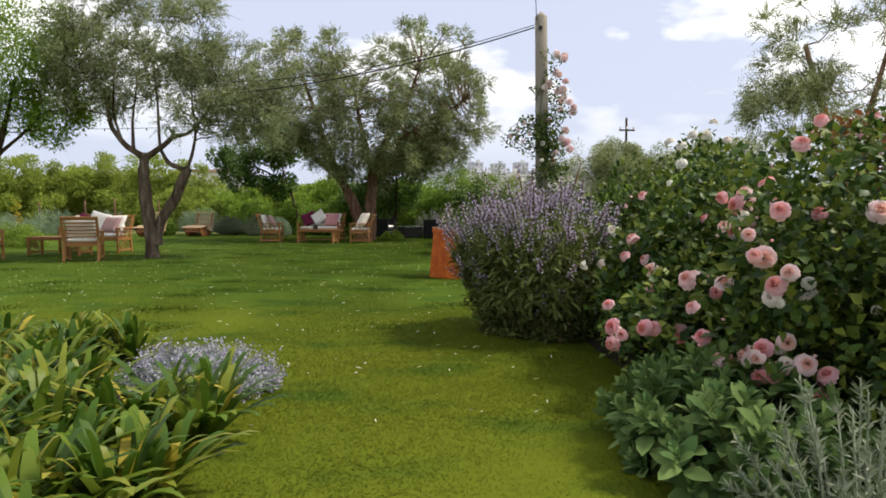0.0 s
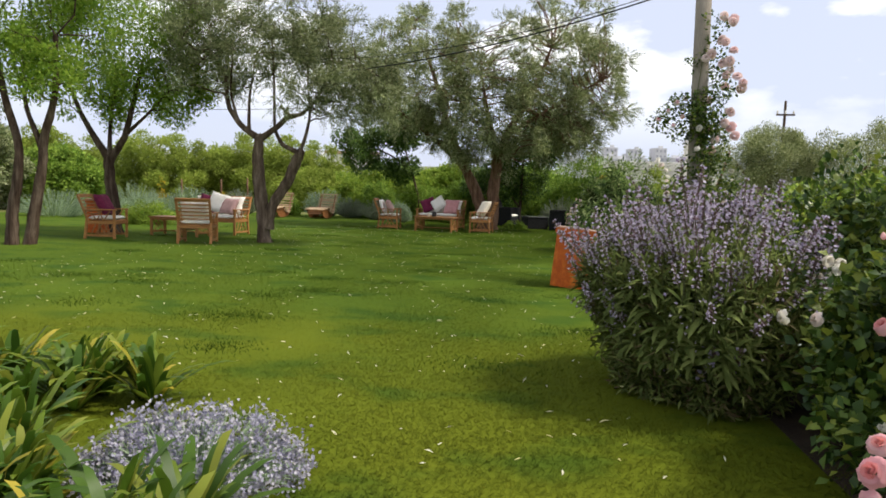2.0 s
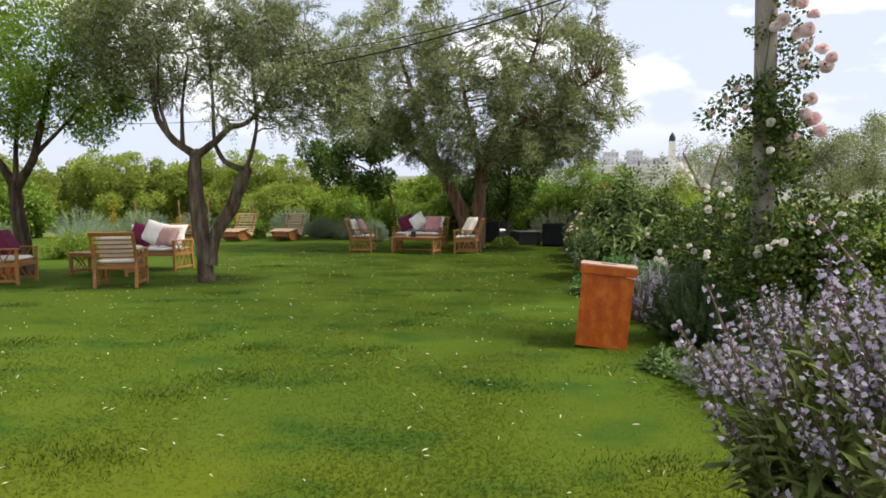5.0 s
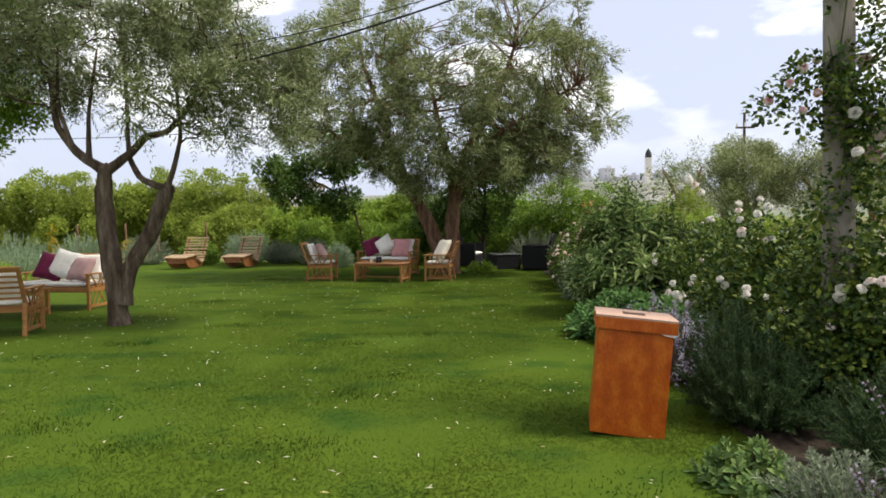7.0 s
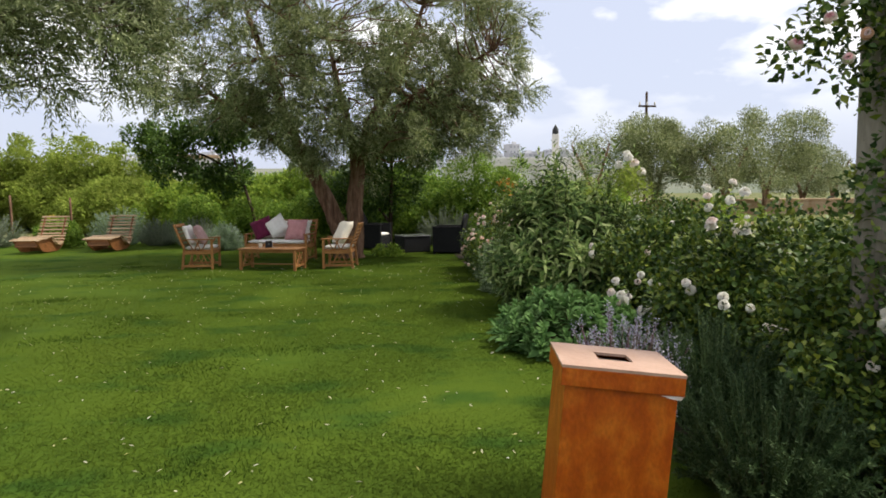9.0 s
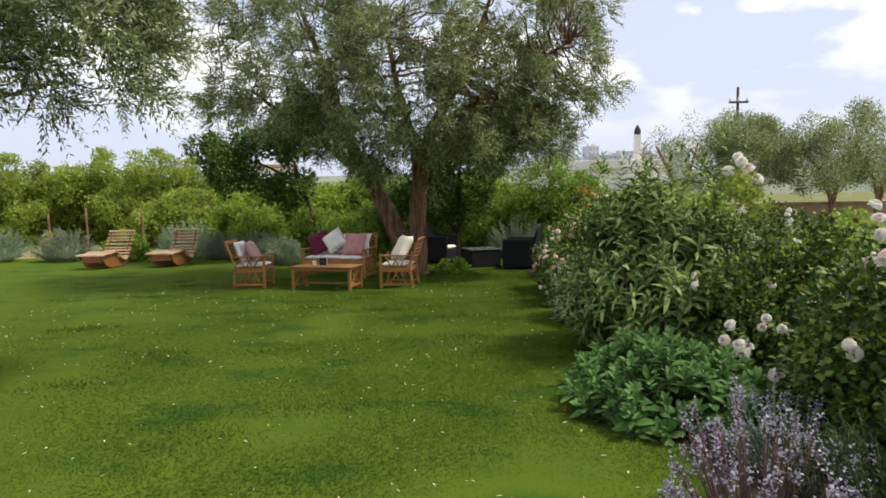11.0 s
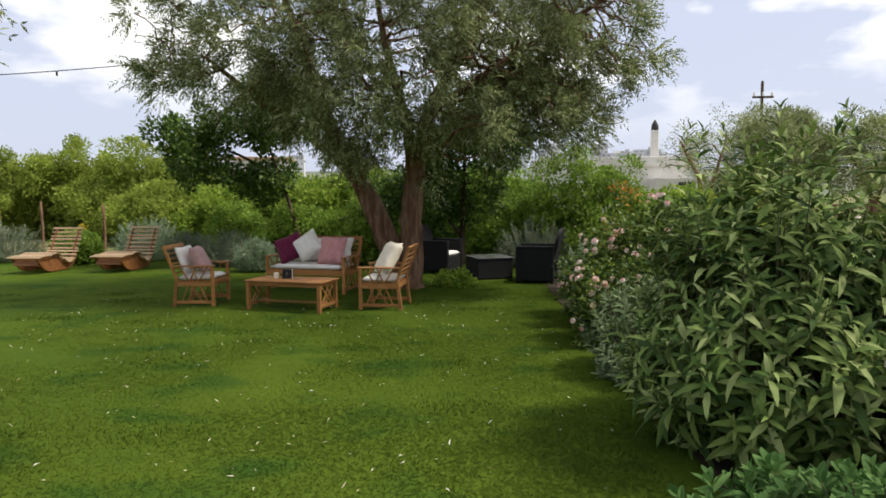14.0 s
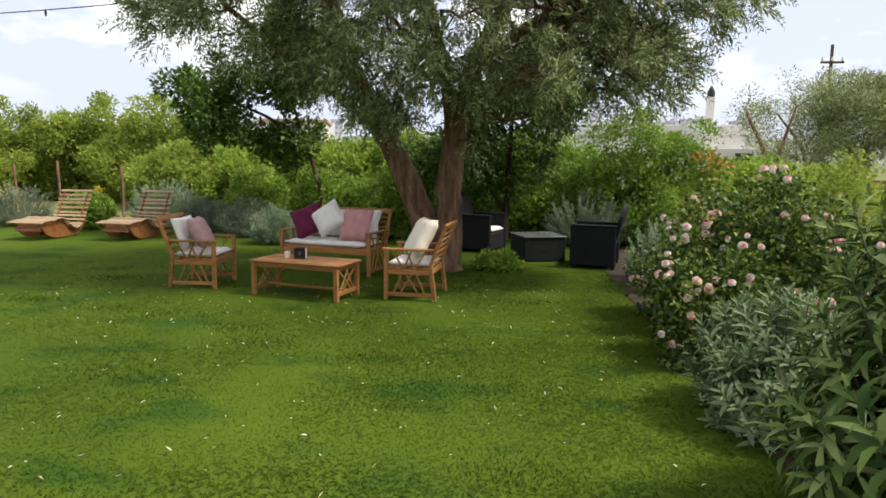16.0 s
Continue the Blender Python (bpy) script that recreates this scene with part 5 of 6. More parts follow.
v, f = leaves(p, d + sphere_dirs(rng, len(p)), sphere_dirs(rng, len(p)), 0.02, 0.016, "thin")
tagged(part("blossom", solid("blossom", v, f), L_PETAL_V, t), kind="stuff")
# Grey sprigs and broad sage at the bed's front.
spiky("silver_shrub", "silver-grey curry plant with upright sprigs", "shrub", (1.42, 1.78), (0.50, 0.40, 0.52), L_SILVER, 4200, (0.042, 0.009), seed=54, sprigs=75)
rosette_bush("sage_plant", "broad-leaved grey-green sage plant at the lawn edge", "sage", (1.36, 2.5), (0.52, 0.66, 0.46), L_SAGE, 150, 10, (0.115, 0.058), 55, 0.8, 0.15, 0.09, 0.8)
spiky("silver_shrub", "silver-grey curry plant beside the wooden bin", "shrub", (1.50, 8.3), (0.48, 0.50, 0.34), L_SILVER, 7200, (0.035, 0.007), seed=56, sprigs=120)
rosette_bush("sage_plant", "low sage plant with yellowing leaves", "sage", (1.22, 8.85), (0.30, 0.30, 0.22), L_SAGE, 34, 10, (0.085, 0.034), 57, 0.85, 0.15, 0.07, 0.8)
t, c, rng = shrub("salvia_bush", "low salvia with pale violet flowers under the pole", "salvia", (1.95, 8.0), (0.55, 0.7, 0.62), L_ROSEMARY, 4200, (0.045, 0.012), "thin", 40, 0.17, seed=58, up=0.6)
spikes(t, rng, (0.6, 0.72, 0.68), 50, (0.6, 0.95))
spiky("rosemary_shrub", "dark green rosemary shrub behind the wooden bin", "rosemary", (1.72, 9.95), (0.55, 0.75, 0.60), L_ROSEMARY, 26000, (0.036, 0.007), seed=59, sprigs=330)
spiky("rosemary_shrub", "low dark green rosemary at the foot of the pole", "rosemary", (2.2, 8.95), (0.62, 0.6, 0.62), L_ROSEMARY, 16000, (0.036, 0.007), seed=159, sprigs=240)
spiky("rosemary_shrub", "dark green rosemary shrub in the flower bed", "rosemary", (1.95, 10.9), (0.55, 0.7, 0.70), L_ROSEMARY, 22000, (0.036, 0.007), seed=60, sprigs=300)
spiky("nepeta_plant", "bushy catmint with small grey-violet flowers", "catmint", (1.42, 11.15), (0.46, 0.62, 0.66), L_BRACT, 2600, (0.024, 0.012), L_PETAL_G, 3200, seed=61, sprigs=170)
# Roses that climb the pole.
t, c, rng = shrub("climbing_rose", "climbing rose with pale pink blooms wound round the pole", "climbing rose", (2.65, 10.2), (0.75, 0.95, 1.7), L_ROSE, 19000, (0.05, 0.034), "broad", 90, 0.24, seed=62, inner=0.4)
roses(t, rng, *rose_spots(rng, c, 0.24, (0, 0, 0.5), 14, 0.5), "white", (0.6, 0.9), 0.3)
hi = np.stack([rng.normal(size=34) * 0.08 - 0.30 + rng.uniform(0, 0.24, 34), rng.normal(size=34) * 0.10 - 0.22, 1.5 + 1.9 * rng.random(34) ** 0.7], 1)
wrap = np.stack([rng.normal(size=46) * 0.12 - 0.33, rng.normal(size=46) * 0.09 - 0.24, rng.uniform(0.4, 2.5, 46)], 1)
knot = np.array([[-0.72, -0.2, 2.25], [-0.62, -0.15, 2.36], [-0.55, -0.22, 2.18], [-0.82, -0.1, 2.15], [-0.66, -0.25, 2.06], [-0.5, -0.1, 2.42]])
hi = np.concatenate([hi, wrap, knot])
v, f = joined([spray(rng, hi[34:], 0.13, 4300, 0.05, 0.034, "broad", 0.2, 0.2), spray(rng, hi[:34], 0.11, 900, 0.05, 0.034, "broad", 0.2, 0.2)])
part("climbing_foliage", solid("climbing_foliage", v, f), L_ROSE, t)
part("climbing_stem", solid("climbing_stem", *joined([tube(bent(rng, (-0.2, -0.2, 0), (-0.32, -0.22, 3.1), 10, 0.12), np.linspace(0.014, 0.005, 10), 6), tube(bent(rng, (-0.3, 0.0, 0), (-0.45, -0.2, 2.6), 9, 0.15), np.linspace(0.012, 0.005, 9), 6)])), M_STEM, t)
roses(t, rng, hi[:26] + np.array([0.12, -0.08, 0.03]), unit(np.tile([-0.2, -1.0, 0.25], (26, 1)) + rng.normal(size=(26, 3)) * 0.4), "blush", (0.95, 1.35), 0.1)
roses(t, rng, wrap[:6] + np.array([-0.12, -0.14, 0.03]), unit(np.tile([-0.5, -0.8, 0.25], (6, 1)) + rng.normal(size=(6, 3)) * 0.4), "white", (0.55, 0.8), 0.2)
roses(t, rng, knot + np.array([0.0, -0.05, 0.03]), unit(np.tile([-0.4, -1.0, 0.4], (6, 1)) + rng.normal(size=(6, 3)) * 0.3), "peach", (0.55, 0.8), 0.0)
for k, (x, y, rx, ry, h, mat, word) in enumerate(((2.5, 5.25, 0.95, 1.05, 1.68, L_ROSE, "dark"), (3.35, 6.9, 1.1, 1.5, 1.6, L_ROSE, "dark"), (3.75, 8.7, 1.0, 1.3, 1.55, L_FRESH, "fresh"), (4.3, 10.9, 1.0, 1.2, 1.5, L_ROSE, "dark"))):
    t, c, rng = shrub("rose_bush", f"{word}-green rose bush with a few pale blooms", "rose bush", (x, y), (rx, ry, h), mat, 14000, (0.056, 0.038), "broad", 80, 0.26, seed=163 + k, inner=0.6, group="white rose hedge", square=0.75)
    roses(t, rng, *rose_spots(rng, c, 0.25, (0, 0, 0.4), 18, 0.6), "white", (0.6, 0.95), 0.2)
# The white rose hedge.
for k, (x, y, rx, ry, h, n) in enumerate(((2.75, 11.9, 0.95, 1.15, 1.45, 34), (2.85, 13.7, 0.85, 1.1, 1.5, 34), (4.0, 12.6, 0.9, 1.6, 1.25, 16))):
    t, c, rng = shrub("rose_bush", "white-flowered rose bush in the long hedge", "rose bush", (x, y), (rx, ry, h), L_ROSE, 17000, (0.054, 0.038), "broad", 80, 0.25, seed=63 + k, inner=0.6, group="white rose hedge")
    roses(t, rng, *rose_spots(rng, c, 0.25, (0, 0, 0.4), n, 0.4), "white", (0.6, 0.95), 0.2)
tall = np.array([[-0.15, -0.15, 1.78], [-0.05, -0.2, 1.86], [0.05, -0.1, 1.8], [0.12, -0.15, 1.7], [0.0, 0.0, 1.92]])
v, f = spray(rng, tall - [0, 0, 0.22], 0.16, 500, 0.05, 0.034, "broad", 0.4, 0.2)
t, c, rng = shrub("rose_bush", "tall white rose stem rising from the hedge", "rose bush", (2.75, 14.55), (0.35, 0.35, 1.55), L_ROSE, 1300, (0.05, 0.034), "broad", 22, 0.16, seed=67)
part("upper_foliage", solid("upper_foliage", v, f), L_YELLOW, t)
roses(t, rng, tall, unit(np.tile([-0.3, -0.6, 0.6], (5, 1))), "white", (0.9, 1.2), 0.0)
for k, (x, y, rx, ry, h) in enumerate(((4.3, 15.2, 1.1, 1.5, 1.35), (4.4, 17.8, 1.1, 1.5, 1.45))):
    t, c, rng = shrub("rose_bush", "green rose bush with scattered white blooms", "rose bush", (x, y), (rx, ry, h), L_ROSE if k else L_FRESH, 14000, (0.056, 0.038), "broad", 80, 0.26, seed=263 + k, inner=0.6, group="white rose hedge")
    roses(t, rng, *rose_spots(rng, c, 0.25, (0, 0, 0.4), 26, 0.6), "white", (0.6, 0.95), 0.2)
# Bright sage mound, then the great grey-green bush.
rosette_bush("sage_plant", "large bright-green sage mound at the lawn edge", "sage", (1.72, 13.15), (0.86, 0.98, 0.50), L_MINT, 300, 10, (0.125, 0.062), 68, 0.85, 0.15, 0.09, 0.9)
spiky("lavender_plant", "low lavender with violet flowers beside the sage mound", "lavender", (1.95, 12.0), (0.40, 0.4, 0.42), L_LAVENDER, 2600, (0.03, 0.006), L_PETAL_V, 1200, seed=69, sprigs=110)
t, rng = rosette_bush("phlomis_bush", "big bush of long drooping grey-green leaves", "shrub", (2.08, 14.95), (1.18, 1.15, 1.86), L_PHLOMIS, 470, 12, (0.175, 0.045), 70, 1.05, 0.55, 0.26, 0.6, foot=0.42)
tips = np.stack([rng.normal(size=26) * 0.45 + 0.15, rng.normal(size=26) * 0.5 - 0.2, rng.uniform(1.78, 2.05, 26)], 1)
v, f = rosettes(rng, tips, np.array([0, 0, 1]) + rng.normal(size=(26, 3)) * 0.2, 12, 0.15, 0.038, 0.9, 0.45, 0.26)
part("upper_foliage", solid("upper_foliage", v, f), L_PHLOMIS, t)
rosette_bush("buddleja_bush", "pale silver-leaved bush spilling over the lawn edge", "shrub", (1.74, 16.55), (0.64, 0.72, 0.90), L_SILVERGREEN, 200, 12, (0.115, 0.028), 71, 0.9, 0.3, 0.15, 0.7)
# Peach and white roses further on.
t, c, rng = shrub("rose_bush", "rose bush with many peach and white blooms", "rose bush", (2.42, 18.9), (1.3, 1.45, 1.55), L_ROSE, 19000, (0.054, 0.038), "broad", 120, 0.25, seed=72, inner=0.6)
roses(t, rng, *rose_spots(rng, c, 0.25, (0, 0, 0.4), 100, 0.25), "peach", (0.5, 0.85), 0.2)
t, c, rng = shrub("rose_bush", "low rose bush with peach blooms at the lawn edge", "rose bush", (1.78, 17.75), (0.62, 0.65, 0.95), L_ROSE, 7000, (0.05, 0.036), "broad", 50, 0.2, seed=172, inner=0.6)
roses(t, rng, *rose_spots(rng, c, 0.2, (0, 0, 0.3), 26, 0.2), "peach", (0.5, 0.75), 0.25)
shrub("red_shoot_shrub", "orange-flowered tall shrub above the roses", "shrub", (2.5, 20.7), (0.5, 0.5, 1.95), L_ORANGEBLOOM, 900, (0.07, 0.045), "broad", 14, 0.16, seed=73, inner=0.85)
spiky("silver_shrub", "tall silver-grey lavender bush by the wicker chairs", "shrub", (2.25, 21.3), (0.75, 0.75, 0.85), L_LAVENDER, 18000, (0.05, 0.011), seed=74, sprigs=230)
spiky("silver_shrub", "pale grey lavender bush behind the wicker set", "shrub", (1.6, 24.9), (1.0, 0.6, 1.05), L_SILVER, 22000, (0.055, 0.012), seed=75, sprigs=260)
shrub("green_hedge", "dense fresh-green hedge behind the wicker set", "hedge", (0.9, 26.3), (2.1, 0.9, 1.9), L_GREEN, 16000, (0.085, 0.042), "broad", 110, 0.3, seed=76)
shrub("green_hedge", "tall fresh-green shrub behind the rose bed", "hedge", (2.8, 25.6), (1.9, 1.3, 2.85), L_GREEN, 24000, (0.085, 0.042), "broad", 90, 0.34, seed=77)
shrub("green_hedge", "loose green shrub behind the rose bed", "hedge", (4.3, 21.5), (1.3, 2.2, 1.75), L_YELLOW, 14000, (0.075, 0.036), "broad", 80, 0.3, seed=78)
shrub("leafy_weed", "clump of bright green leaves at the olive's foot", "plant", (-0.12, 21.95), (0.45, 0.3, 0.30), L_FRESH, 1100, (0.07, 0.034), "broad", 24, 0.09, seed=79, up=0.7)

# The border behind the loungers, from grey lavender to fresh green shrubs.
BORDER = [(-16.5, 27.2, 1.6, 0.9, 0.85, "L"), (-13.6, 26.6, 1.3, 0.8, 0.80, "L"), (-11.3, 26.4, 1.1, 0.7, 0.75, "S"), (-9.3, 26.0, 0.75, 0.6, 0.62, "G"), (-7.9, 26.7, 1.0, 0.7, 0.85, "L"),
          (-6.6, 26.2, 0.7, 0.6, 0.60, "S"), (-5.7, 27.1, 1.1, 0.8, 1.15, "G"), (-5.3, 25.3, 0.75, 0.55, 0.62, "S"), (-4.3, 24.2, 0.55, 0.5, 0.55, "L"), (-3.9, 26.2, 1.2, 0.8, 1.15, "G"), (-2.3, 25.8, 1.3, 0.8, 1.30, "G")]
for k, (x, y, rx, ry, h, kind) in enumerate(BORDER):
    h *= 1.3
    if kind == "G":
        shrub("border_shrub", "fresh-green leafy shrub in the lawn border", "shrub", (x, y), (rx, ry, h), L_GREEN, 10000, (0.085, 0.045), "broad", 70, 0.25, seed=90 + k, group="border shrubs")
    else:
        spiky("lavender_plant", "grey lavender bush in the lawn border" if kind == "L" else "silver-grey santolina bush in the lawn border", "lavender", (x, y), (rx, ry, h), L_LAVENDER if kind == "L" else L_SILVER, 11000, (0.065, 0.013), L_PETAL_G if kind == "L" else None, 900, seed=90 + k, group="border shrubs", sprigs=240)
shrub("box_hedge", "rounded clipped green hedge behind the seats", "hedge", (-10.2, 18.1), (0.95, 0.75, 0.66), L_FRESH, 7000, (0.05, 0.03), "broad", 80, 0.18, seed=110)
for k, (x, y, rx, ry, h) in enumerate(((-14.5, 20.0, 1.6, 1.2, 0.9), (-15.5, 15.5, 1.6, 1.6, 1.0), (-13.5, 23.5, 1.3, 0.9, 0.8))):
    spiky("lavender_plant", "grey lavender bush in the lawn border", "lavender", (x, y), (rx, ry, h), L_LAVENDER, 9500, (0.065, 0.013), seed=111 + k, group="border shrubs", sprigs=220)
for k, (x, y, h) in enumerate(((-12.9, 28.2, 1.15), (-10.6, 28.4, 1.2), (-16.2, 29.0, 1.6))):
    shrub("yellow_flowers", "upright plant with yellow flower heads", "flower", (x, y), (0.28, 0.25, h), L_YFLOWER, 420, (0.06, 0.035), "broad", 14, 0.12, seed=120 + k)
for x, y, h in ((-13.4, 29.0, 1.35), (-12.2, 29.1, 1.45), (-10.3, 29.0, 1.35), (-15.4, 29.2, 1.3)):
    post = thing("fence_post", "brown weathered fence post behind the border", "post", "fence posts", m=pose(x, y, 0))
    part("post", solid("post", *tube([(0, 0, -0.1), (0.01, 0, h * 0.5), (0, 0.01, h)], [0.042, 0.038, 0.034], 8, 0.04, rng)), M_BARK, post)

# Lime-green scrub beyond the garden, tall and uneven, and darker trees further left.
SCRUB = [(-30, 30, 4.5, 3.6, 4.0, "G"), (-25, 33, 4.0, 3.2, 3.6, "Y"), (-20, 35, 4.0, 3.0, 3.5, "Y"), (-16, 37, 3.6, 3.0, 3.7, "Y"), (-12.5, 36, 3.4, 2.8, 3.5, "Y"), (-9.5, 33, 3.0, 2.4, 2.05, "Y"), (-6.5, 32, 2.8, 2.4, 2.1, "F"),
         (-3.0, 31, 2.8, 2.2, 2.2, "F"), (0.5, 31, 2.6, 2.2, 2.3, "G"), (-19, 25.5, 2.2, 2.2, 2.3, "G"), (-20.5, 22, 2.6, 2.6, 4.3, "O"), (-18, 17.5, 1.8, 1.8, 1.9, "Y"), (-22, 14, 2.6, 2.8, 3.0, "G"), (-20, 9, 2.4, 2.6, 2.6, "G"), (-19, 4, 2.6, 2.6, 2.8, "F"), (6.5, 29, 2.4, 2.0, 1.5, "F"), (-28, 24, 3.0, 3.0, 3.6, "O"), (-34, 38, 4.0, 3.5, 5.0, "O")]
for k, (x, y, rx, ry, h, kind) in enumerate(SCRUB):
    mat = {"Y": L_YELLOW, "G": L_GREEN, "F": L_FRESH, "O": L_OLIVE2}[kind]
    word = {"Y": "lime-green", "G": "dark-green", "F": "fresh-green", "O": "grey-green"}[kind]
    shrub("wild_shrub", f"wide {word} wild shrub beyond the garden", "shrub", (x, y), (rx * 1.15, ry, h * 1.12), mat, 34000, (0.13, 0.085), "thin", 150, 0.5, seed=130 + k, group="wild scrub", inner=0.6)

# ---- near planting at the walk's start ----
rng = np.random.default_rng(200)
for k in range(175):
    x, y = rng.uniform(-4.2, -0.72), rng.uniform(1.5, 4.75)
    if (x > -1.55 and y > 3.25) or x > -0.42 - 0.12 * y or y > 5.2 + 0.35 * x + 1.1:
        continue
    t = thing("agapanthus_plant", "clump of glossy green strap leaves, some yellowing", "agapanthus", "agapanthus bed", m=pose(x, y, 0))
    n = 24
    a = rng.uniform(0, 6.28, n)
    lean = rng.uniform(0.15, 1.0, n)
    axis = np.stack([np.cos(a) * lean, np.sin(a) * lean, np.ones(n)], 1)
    v, f = leaves(np.stack([np.cos(a), np.sin(a), np.zeros(n)], 1) * 0.02, axis, np.array([0, 0, 1]) + np.stack([-np.cos(a), -np.sin(a), 0 * a], 1) * 1.2, rng.uniform(0.38, 0.70, n), rng.uniform(0.034, 0.056, n), "strap", 0.36)
    part("leaf_rosette", solid("leaf_rosette", v, f), L_STRAP, t)
spiky("thyme_mound", "low grey-blue flowering thyme mound on the lawn edge", "thyme", (-1.12, 3.70), (0.52, 0.44, 0.24), L_LAVENDER, 6000, (0.016, 0.008), L_PETAL_G, 7000, seed=201, sprigs=330)


# ---- grass ----
def turf(name, n, h, w, mat, label, seed):
    rng = np.random.default_rng(seed)
    p = np.stack([1.65 - np.abs(rng.normal(size=n)) * 4.2, 1.5 + 24.5 * rng.random(n) ** 1.15, np.zeros(n)], 1)
    p = p[p[:, 0] > -14]
    n = len(p)
    a = rng.uniform(0, 6.28, n)
    axis = np.stack([np.cos(a), np.sin(a), np.ones(n)], 1) * (h * rng.uniform(0.6, 1.3, (n, 1)))
    axis[:, :2] *= rng.uniform(0.9, 3.4, (n, 1))
    s = np.stack([-np.sin(a), np.cos(a), 0 * a], 1) * w / 2 * (0.7 + p[:, 1:2] / 14)
    v = np.stack([p - s, p + s, p + axis], 1).reshape(-1, 3)
    me = solid(name, v, np.arange(3 * n).reshape(-1, 3))
    me.materials.append(mat)
    return tagged(new(name, me), label, "grass", kind="stuff")


turf("grass", 640000, 0.010, 0.0056, M_GRASS, "short mown green lawn grass", 301)
rng = np.random.default_rng(310)
bits = []
for k in range(80):
    cx, cy = rng.uniform(-8.5, 0.8), rng.uniform(4.2, 22)
    n = int(rng.uniform(120, 320))
    p = np.stack([cx + rng.normal(size=n) * 0.20, cy + rng.normal(size=n) * 0.12, np.zeros(n)], 1)
    bits.append(leaves(p, sphere_dirs(rng, n) * 0.6 + [0, 0, 1], sphere_dirs(rng, n), rng.uniform(0.018, 0.034, n), 0.0045, "thin", 0.3))
tagged(part("grass_tufts", solid("grass_tufts", *joined(bits)), M_TUFT), "darker tufts of longer grass in the lawn", "grass", kind="stuff")
n = 1300
p = np.stack([rng.uniform(-6.5, 1.1, n), rng.uniform(3.0, 20.5, n), rng.uniform(0.03, 0.05, n)], 1)
a = rng.uniform(0, 6.28, n)
v, f = leaves(p, np.stack([np.cos(a), np.sin(a), rng.normal(size=n) * 0.3], 1), np.array([0, 0, 1]) + sphere_dirs(rng, n) * 0.5, rng.uniform(0.02, 0.055, n), rng.uniform(0.007, 0.014, n), "thin", 0.1)
tagged(part("fallen_leaves", solid("fallen_leaves", v, f), L_CHAFF), "pale fallen olive leaves and petals on the grass", "leaves", kind="stuff")


# ---- distance ----
def hill(name, x0, x1, y, depth, h, seed, label):
    xs = np.linspace(x0, x1, 60)
    rng = np.random.default_rng(seed)
    top = h * (0.75 + 0.25 * np.interp(np.linspace(0, 1, 60), np.linspace(0, 1, 9), rng.random(9)))
    rows = [np.stack([xs, np.full(60, y - depth), np.full(60, -2.0)], 1), np.stack([xs, np.full(60, y - depth * 0.4), top * 0.6], 1), np.stack([xs, np.full(60, y), top], 1), np.stack([xs, np.full(60, y + depth), np.full(60, -2.0)], 1)]
    v = np.concatenate(rows)
    f = []
    for r in range(3):
        for k in range(59):
            q = r * 60 + k
            f += [(q, q + 1, q + 61), (q, q + 61, q + 60)]
    me = solid(name, v, f)
    me.polygons.foreach_set("use_smooth", np.ones(len(f), bool))
    me.materials.append(M_HILL)
    return tagged(new(name, me), label, "hill", kind="structure")


hill("backdrop_hill", -520, 520, 420, 150, 17, 401, "hazy hillside behind the town")


def town_block(w, d, h, floors, bays):
    """A plain flat-roofed block of flats, distance haze put into its front windows' grey."""
    t = thing("town_building", "pale flat-roofed building in the far town", "building", "far town")
    bm = box(bmesh.new(), (w, d, h + 6), (0, 0, h / 2 - 3), bevel=0)
    part("wall", bm, M_TOWN, t)
    part("roof_slab", plank((w * 1.03, d * 1.03, 0.3), (0, 0, h + 0.13), bevel=0), M_TOWN, t)
    part("stair_head", plank((w * 0.25, d * 0.3, 1.7), (w * 0.2, 0, h + 1.0), bevel=0), M_TOWN, t)
    pane = None
    for i in range(floors):
        for j in range(bays):
            ob = part("window", pane or plank((w / bays * 0.4, 0.3, h / floors * 0.45), bevel=0), M_HAZED_PANE, t)
            pane = ob.data
            ob.matrix_local = pose(w * ((j + 0.5) / bays - 0.5), -d / 2 - 0.02, h * (i + 0.55) / floors)
    return t


rng = np.random.default_rng(402)
blocks = [town_block(9, 7, 6.5, 2, 4), town_block(14, 8, 5, 2, 5), town_block(7, 7, 9, 3, 3)]
spots = list(zip(np.concatenate([rng.uniform(25, 115, 34), rng.uniform(-260, -95, 34)]), rng.uniform(335, 400, 68), rng.uniform(9, 15, 68)))
for k, (x, y, z) in enumerate(spots):
    z += (y - 365) * 0.12 + (3 if x > 0 else 0)
    m = pose(x, y, z, 0, 0, rng.uniform(-25, 25))
    if k < 3:
        blocks[k].matrix_world = m
    else:
        copy_thing(blocks[k % 3], m)

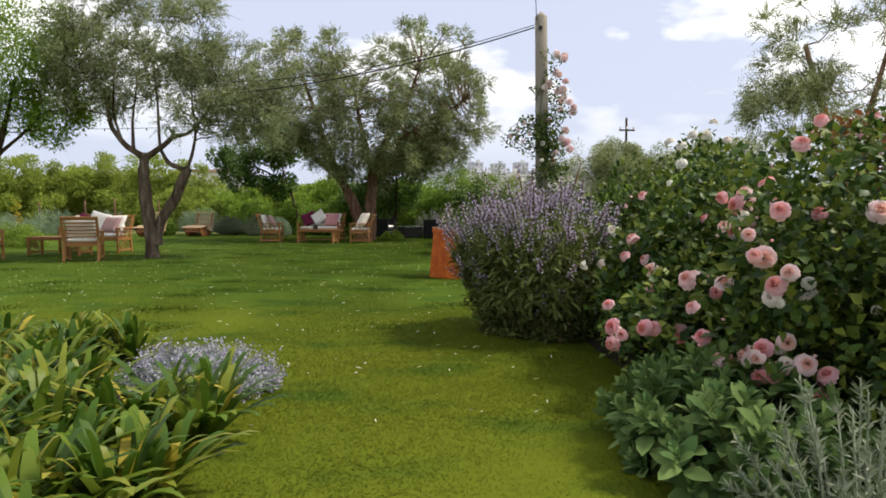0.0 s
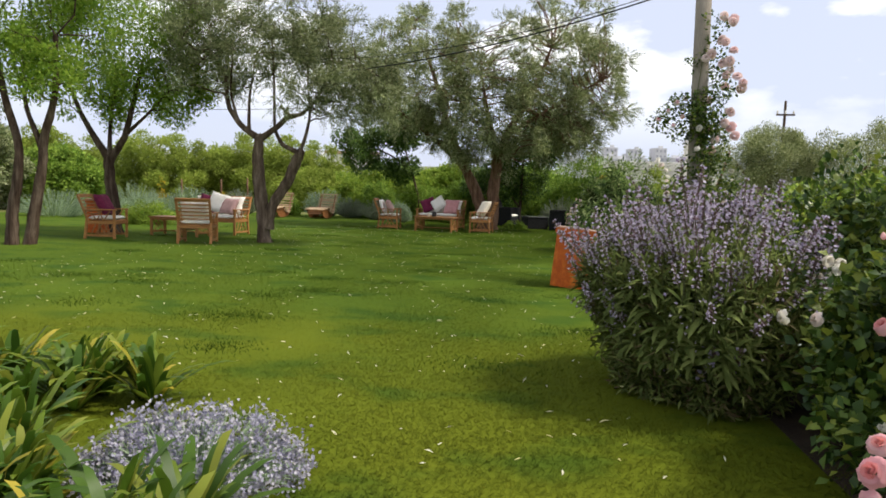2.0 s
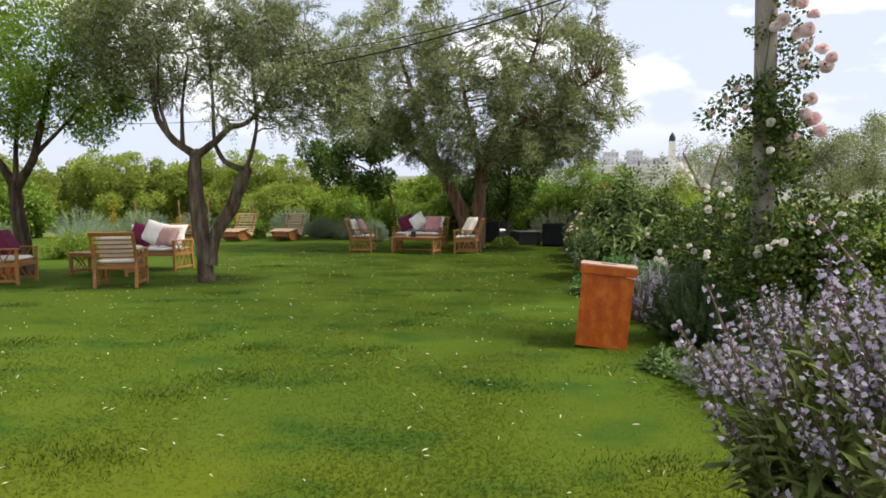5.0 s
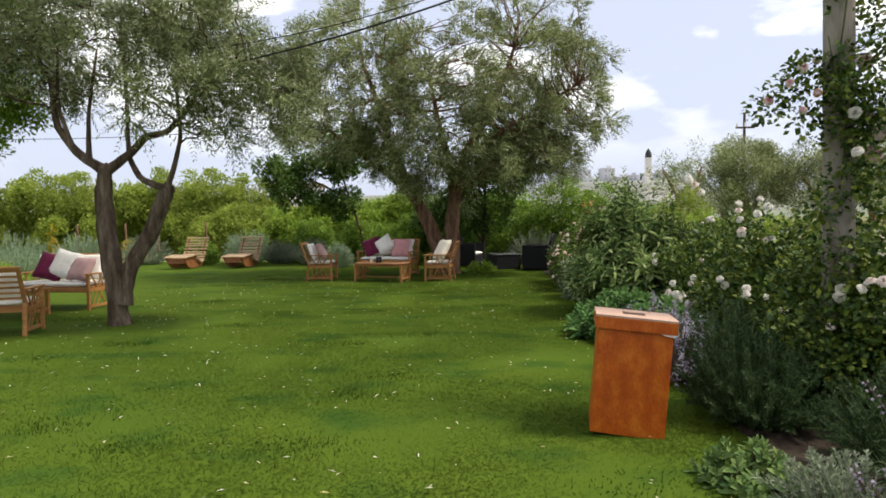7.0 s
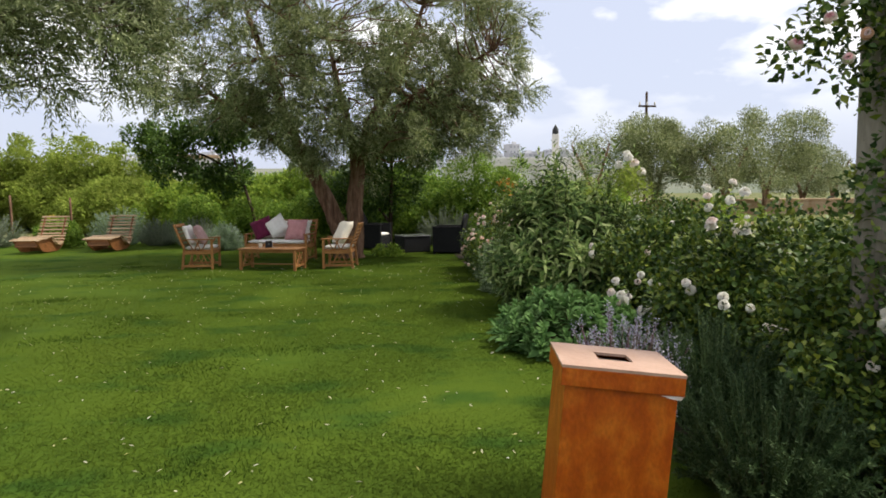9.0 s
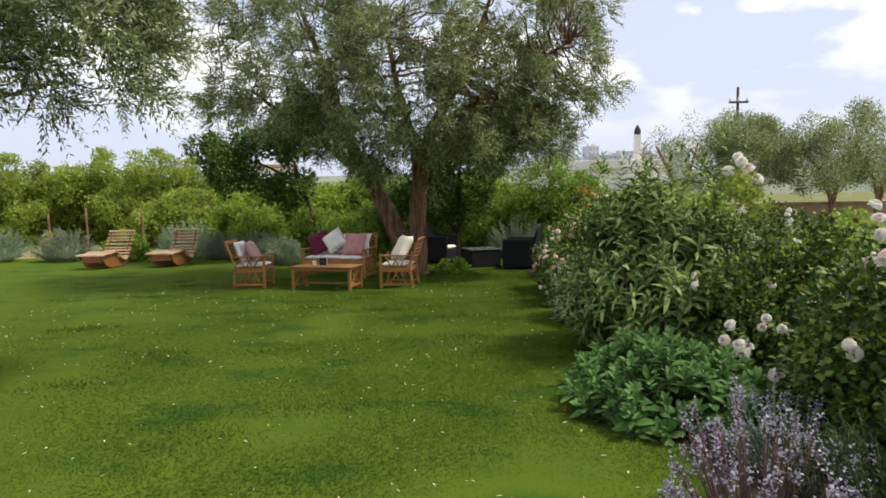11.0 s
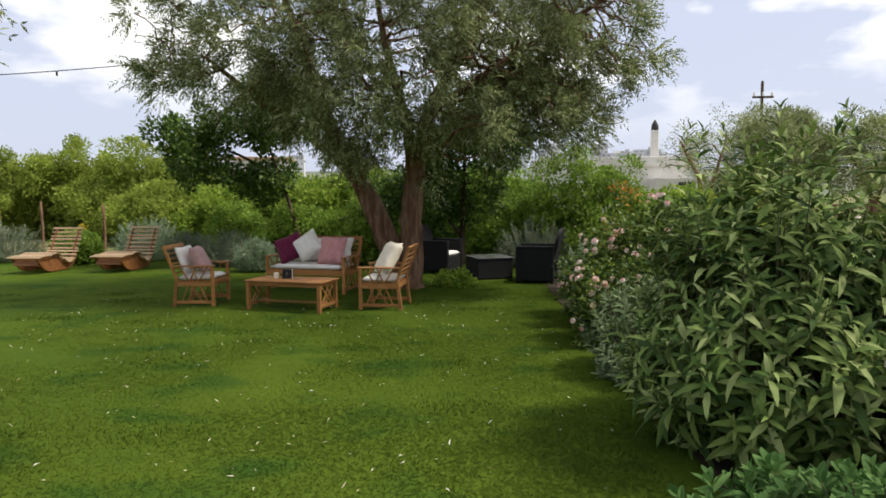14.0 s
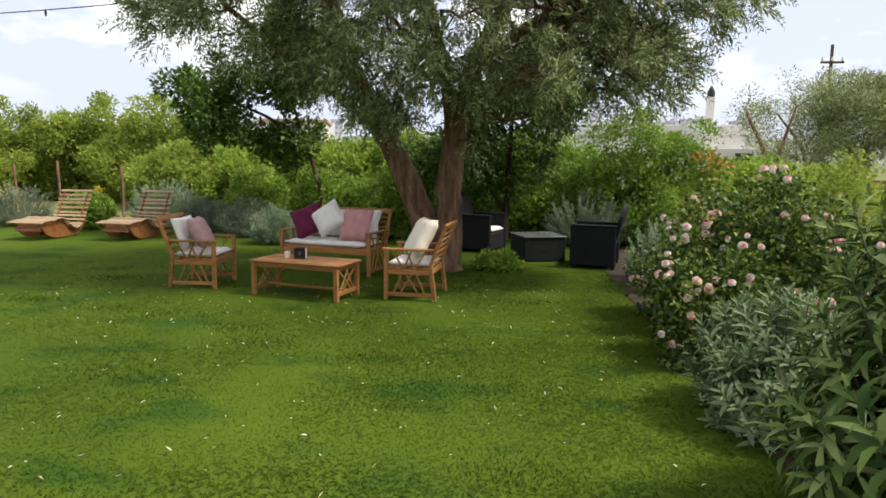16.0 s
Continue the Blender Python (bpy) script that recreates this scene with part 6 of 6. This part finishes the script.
# The flat-roofed house past the garden.
house = thing("flat_roof_house", "low flat-roofed pale house with a tall chimney", "house", m=pose(10.8, 61, -0.06))
part("wall", plank((10.4, 6, 3.6), (0, 0, 1.8), bevel=0.02), M_PLASTER, house)
part("parapet", plank((10.7, 6.3, 0.7), (0, 0, 3.85), bevel=0.03), M_PLASTER, house)
part("side_wing", plank((3.2, 4.0, 2.6), (4.0, -3.6, 1.3), bevel=0.02), M_PLASTER, house)
chim = part("chimney", plank((0.5, 0.5, 2.1), (3.35, -1.2, 5.2), bevel=0.05), M_PLASTER, house)
part("cowl", solid("cowl", *tube([(3.35, -1.2, 6.2), (3.35, -1.2, 6.6), (3.35, -1.2, 6.95)], [0.27, 0.25, 0.06], 10)), M_CABLE, chim, "black chimney cowl")
for x in (4.0, 4.6, -1.5, -3.5):
    win = part("window", plank((0.5, 0.12, 1.1), (x, -5.62 if x > 2 else -3.02, 1.75), bevel=0.01), M_PANE, house)
    part("sill", plank((0.65, 0.22, 0.07), (x, -5.64 if x > 2 else -3.05, 1.15), bevel=0.01), M_PLASTER, win)
cottage = thing("pale_house", "low pale plastered house with a flat roof beyond the scrub", "house", m=pose(-15.6, 60, -0.06, 0, 0, 12))
part("wall", plank((4.6, 5, 4.2), (0, 0, 2.1), bevel=0.02), M_PLASTER, cottage)
part("roof_slab", plank((4.9, 5.3, 0.25), (0, 0, 4.33), bevel=0.03), M_STONE, cottage)
for x in (-1.2, 1.1):
    part("window", plank((0.7, 0.12, 1.1), (x, -2.52, 2.6), bevel=0.01), M_PANE, cottage)
mast = thing("utility_pole", "distant wooden utility pole with cross arms", "pole", m=pose(22.0, 60.0, -0.06))
part("post", solid("post", *tube([(0, 0, -0.2), (0, 0, 5), (0, 0, 9.7)], [0.13, 0.12, 0.10], 8)), M_DARKBARK, mast)
part("cross_arm", plank((1.5, 0.14, 0.14), (0, -0.15, 8.55)), M_DARKBARK, mast)
for x in (-0.65, 0.0, 0.65):
    part("insulator", solid("insulator", *tube([(x, -0.15, 8.6), (x, -0.15, 8.75), (x, -0.15, 8.9)], [0.06, 0.09, 0.05], 7)), M_PLASTER, mast)
wall = thing("field_wall", "long low tan stone wall across the field", "wall", m=pose(30, 44, -0.06))
part("coping", plank((30, 0.55, 0.12), (0, 0, 0.92), bevel=0.03), M_STONE, wall)
part("wall_body", plank((30, 0.42, 0.86), (0, 0, 0.43), bevel=0.02), M_STONE, wall)
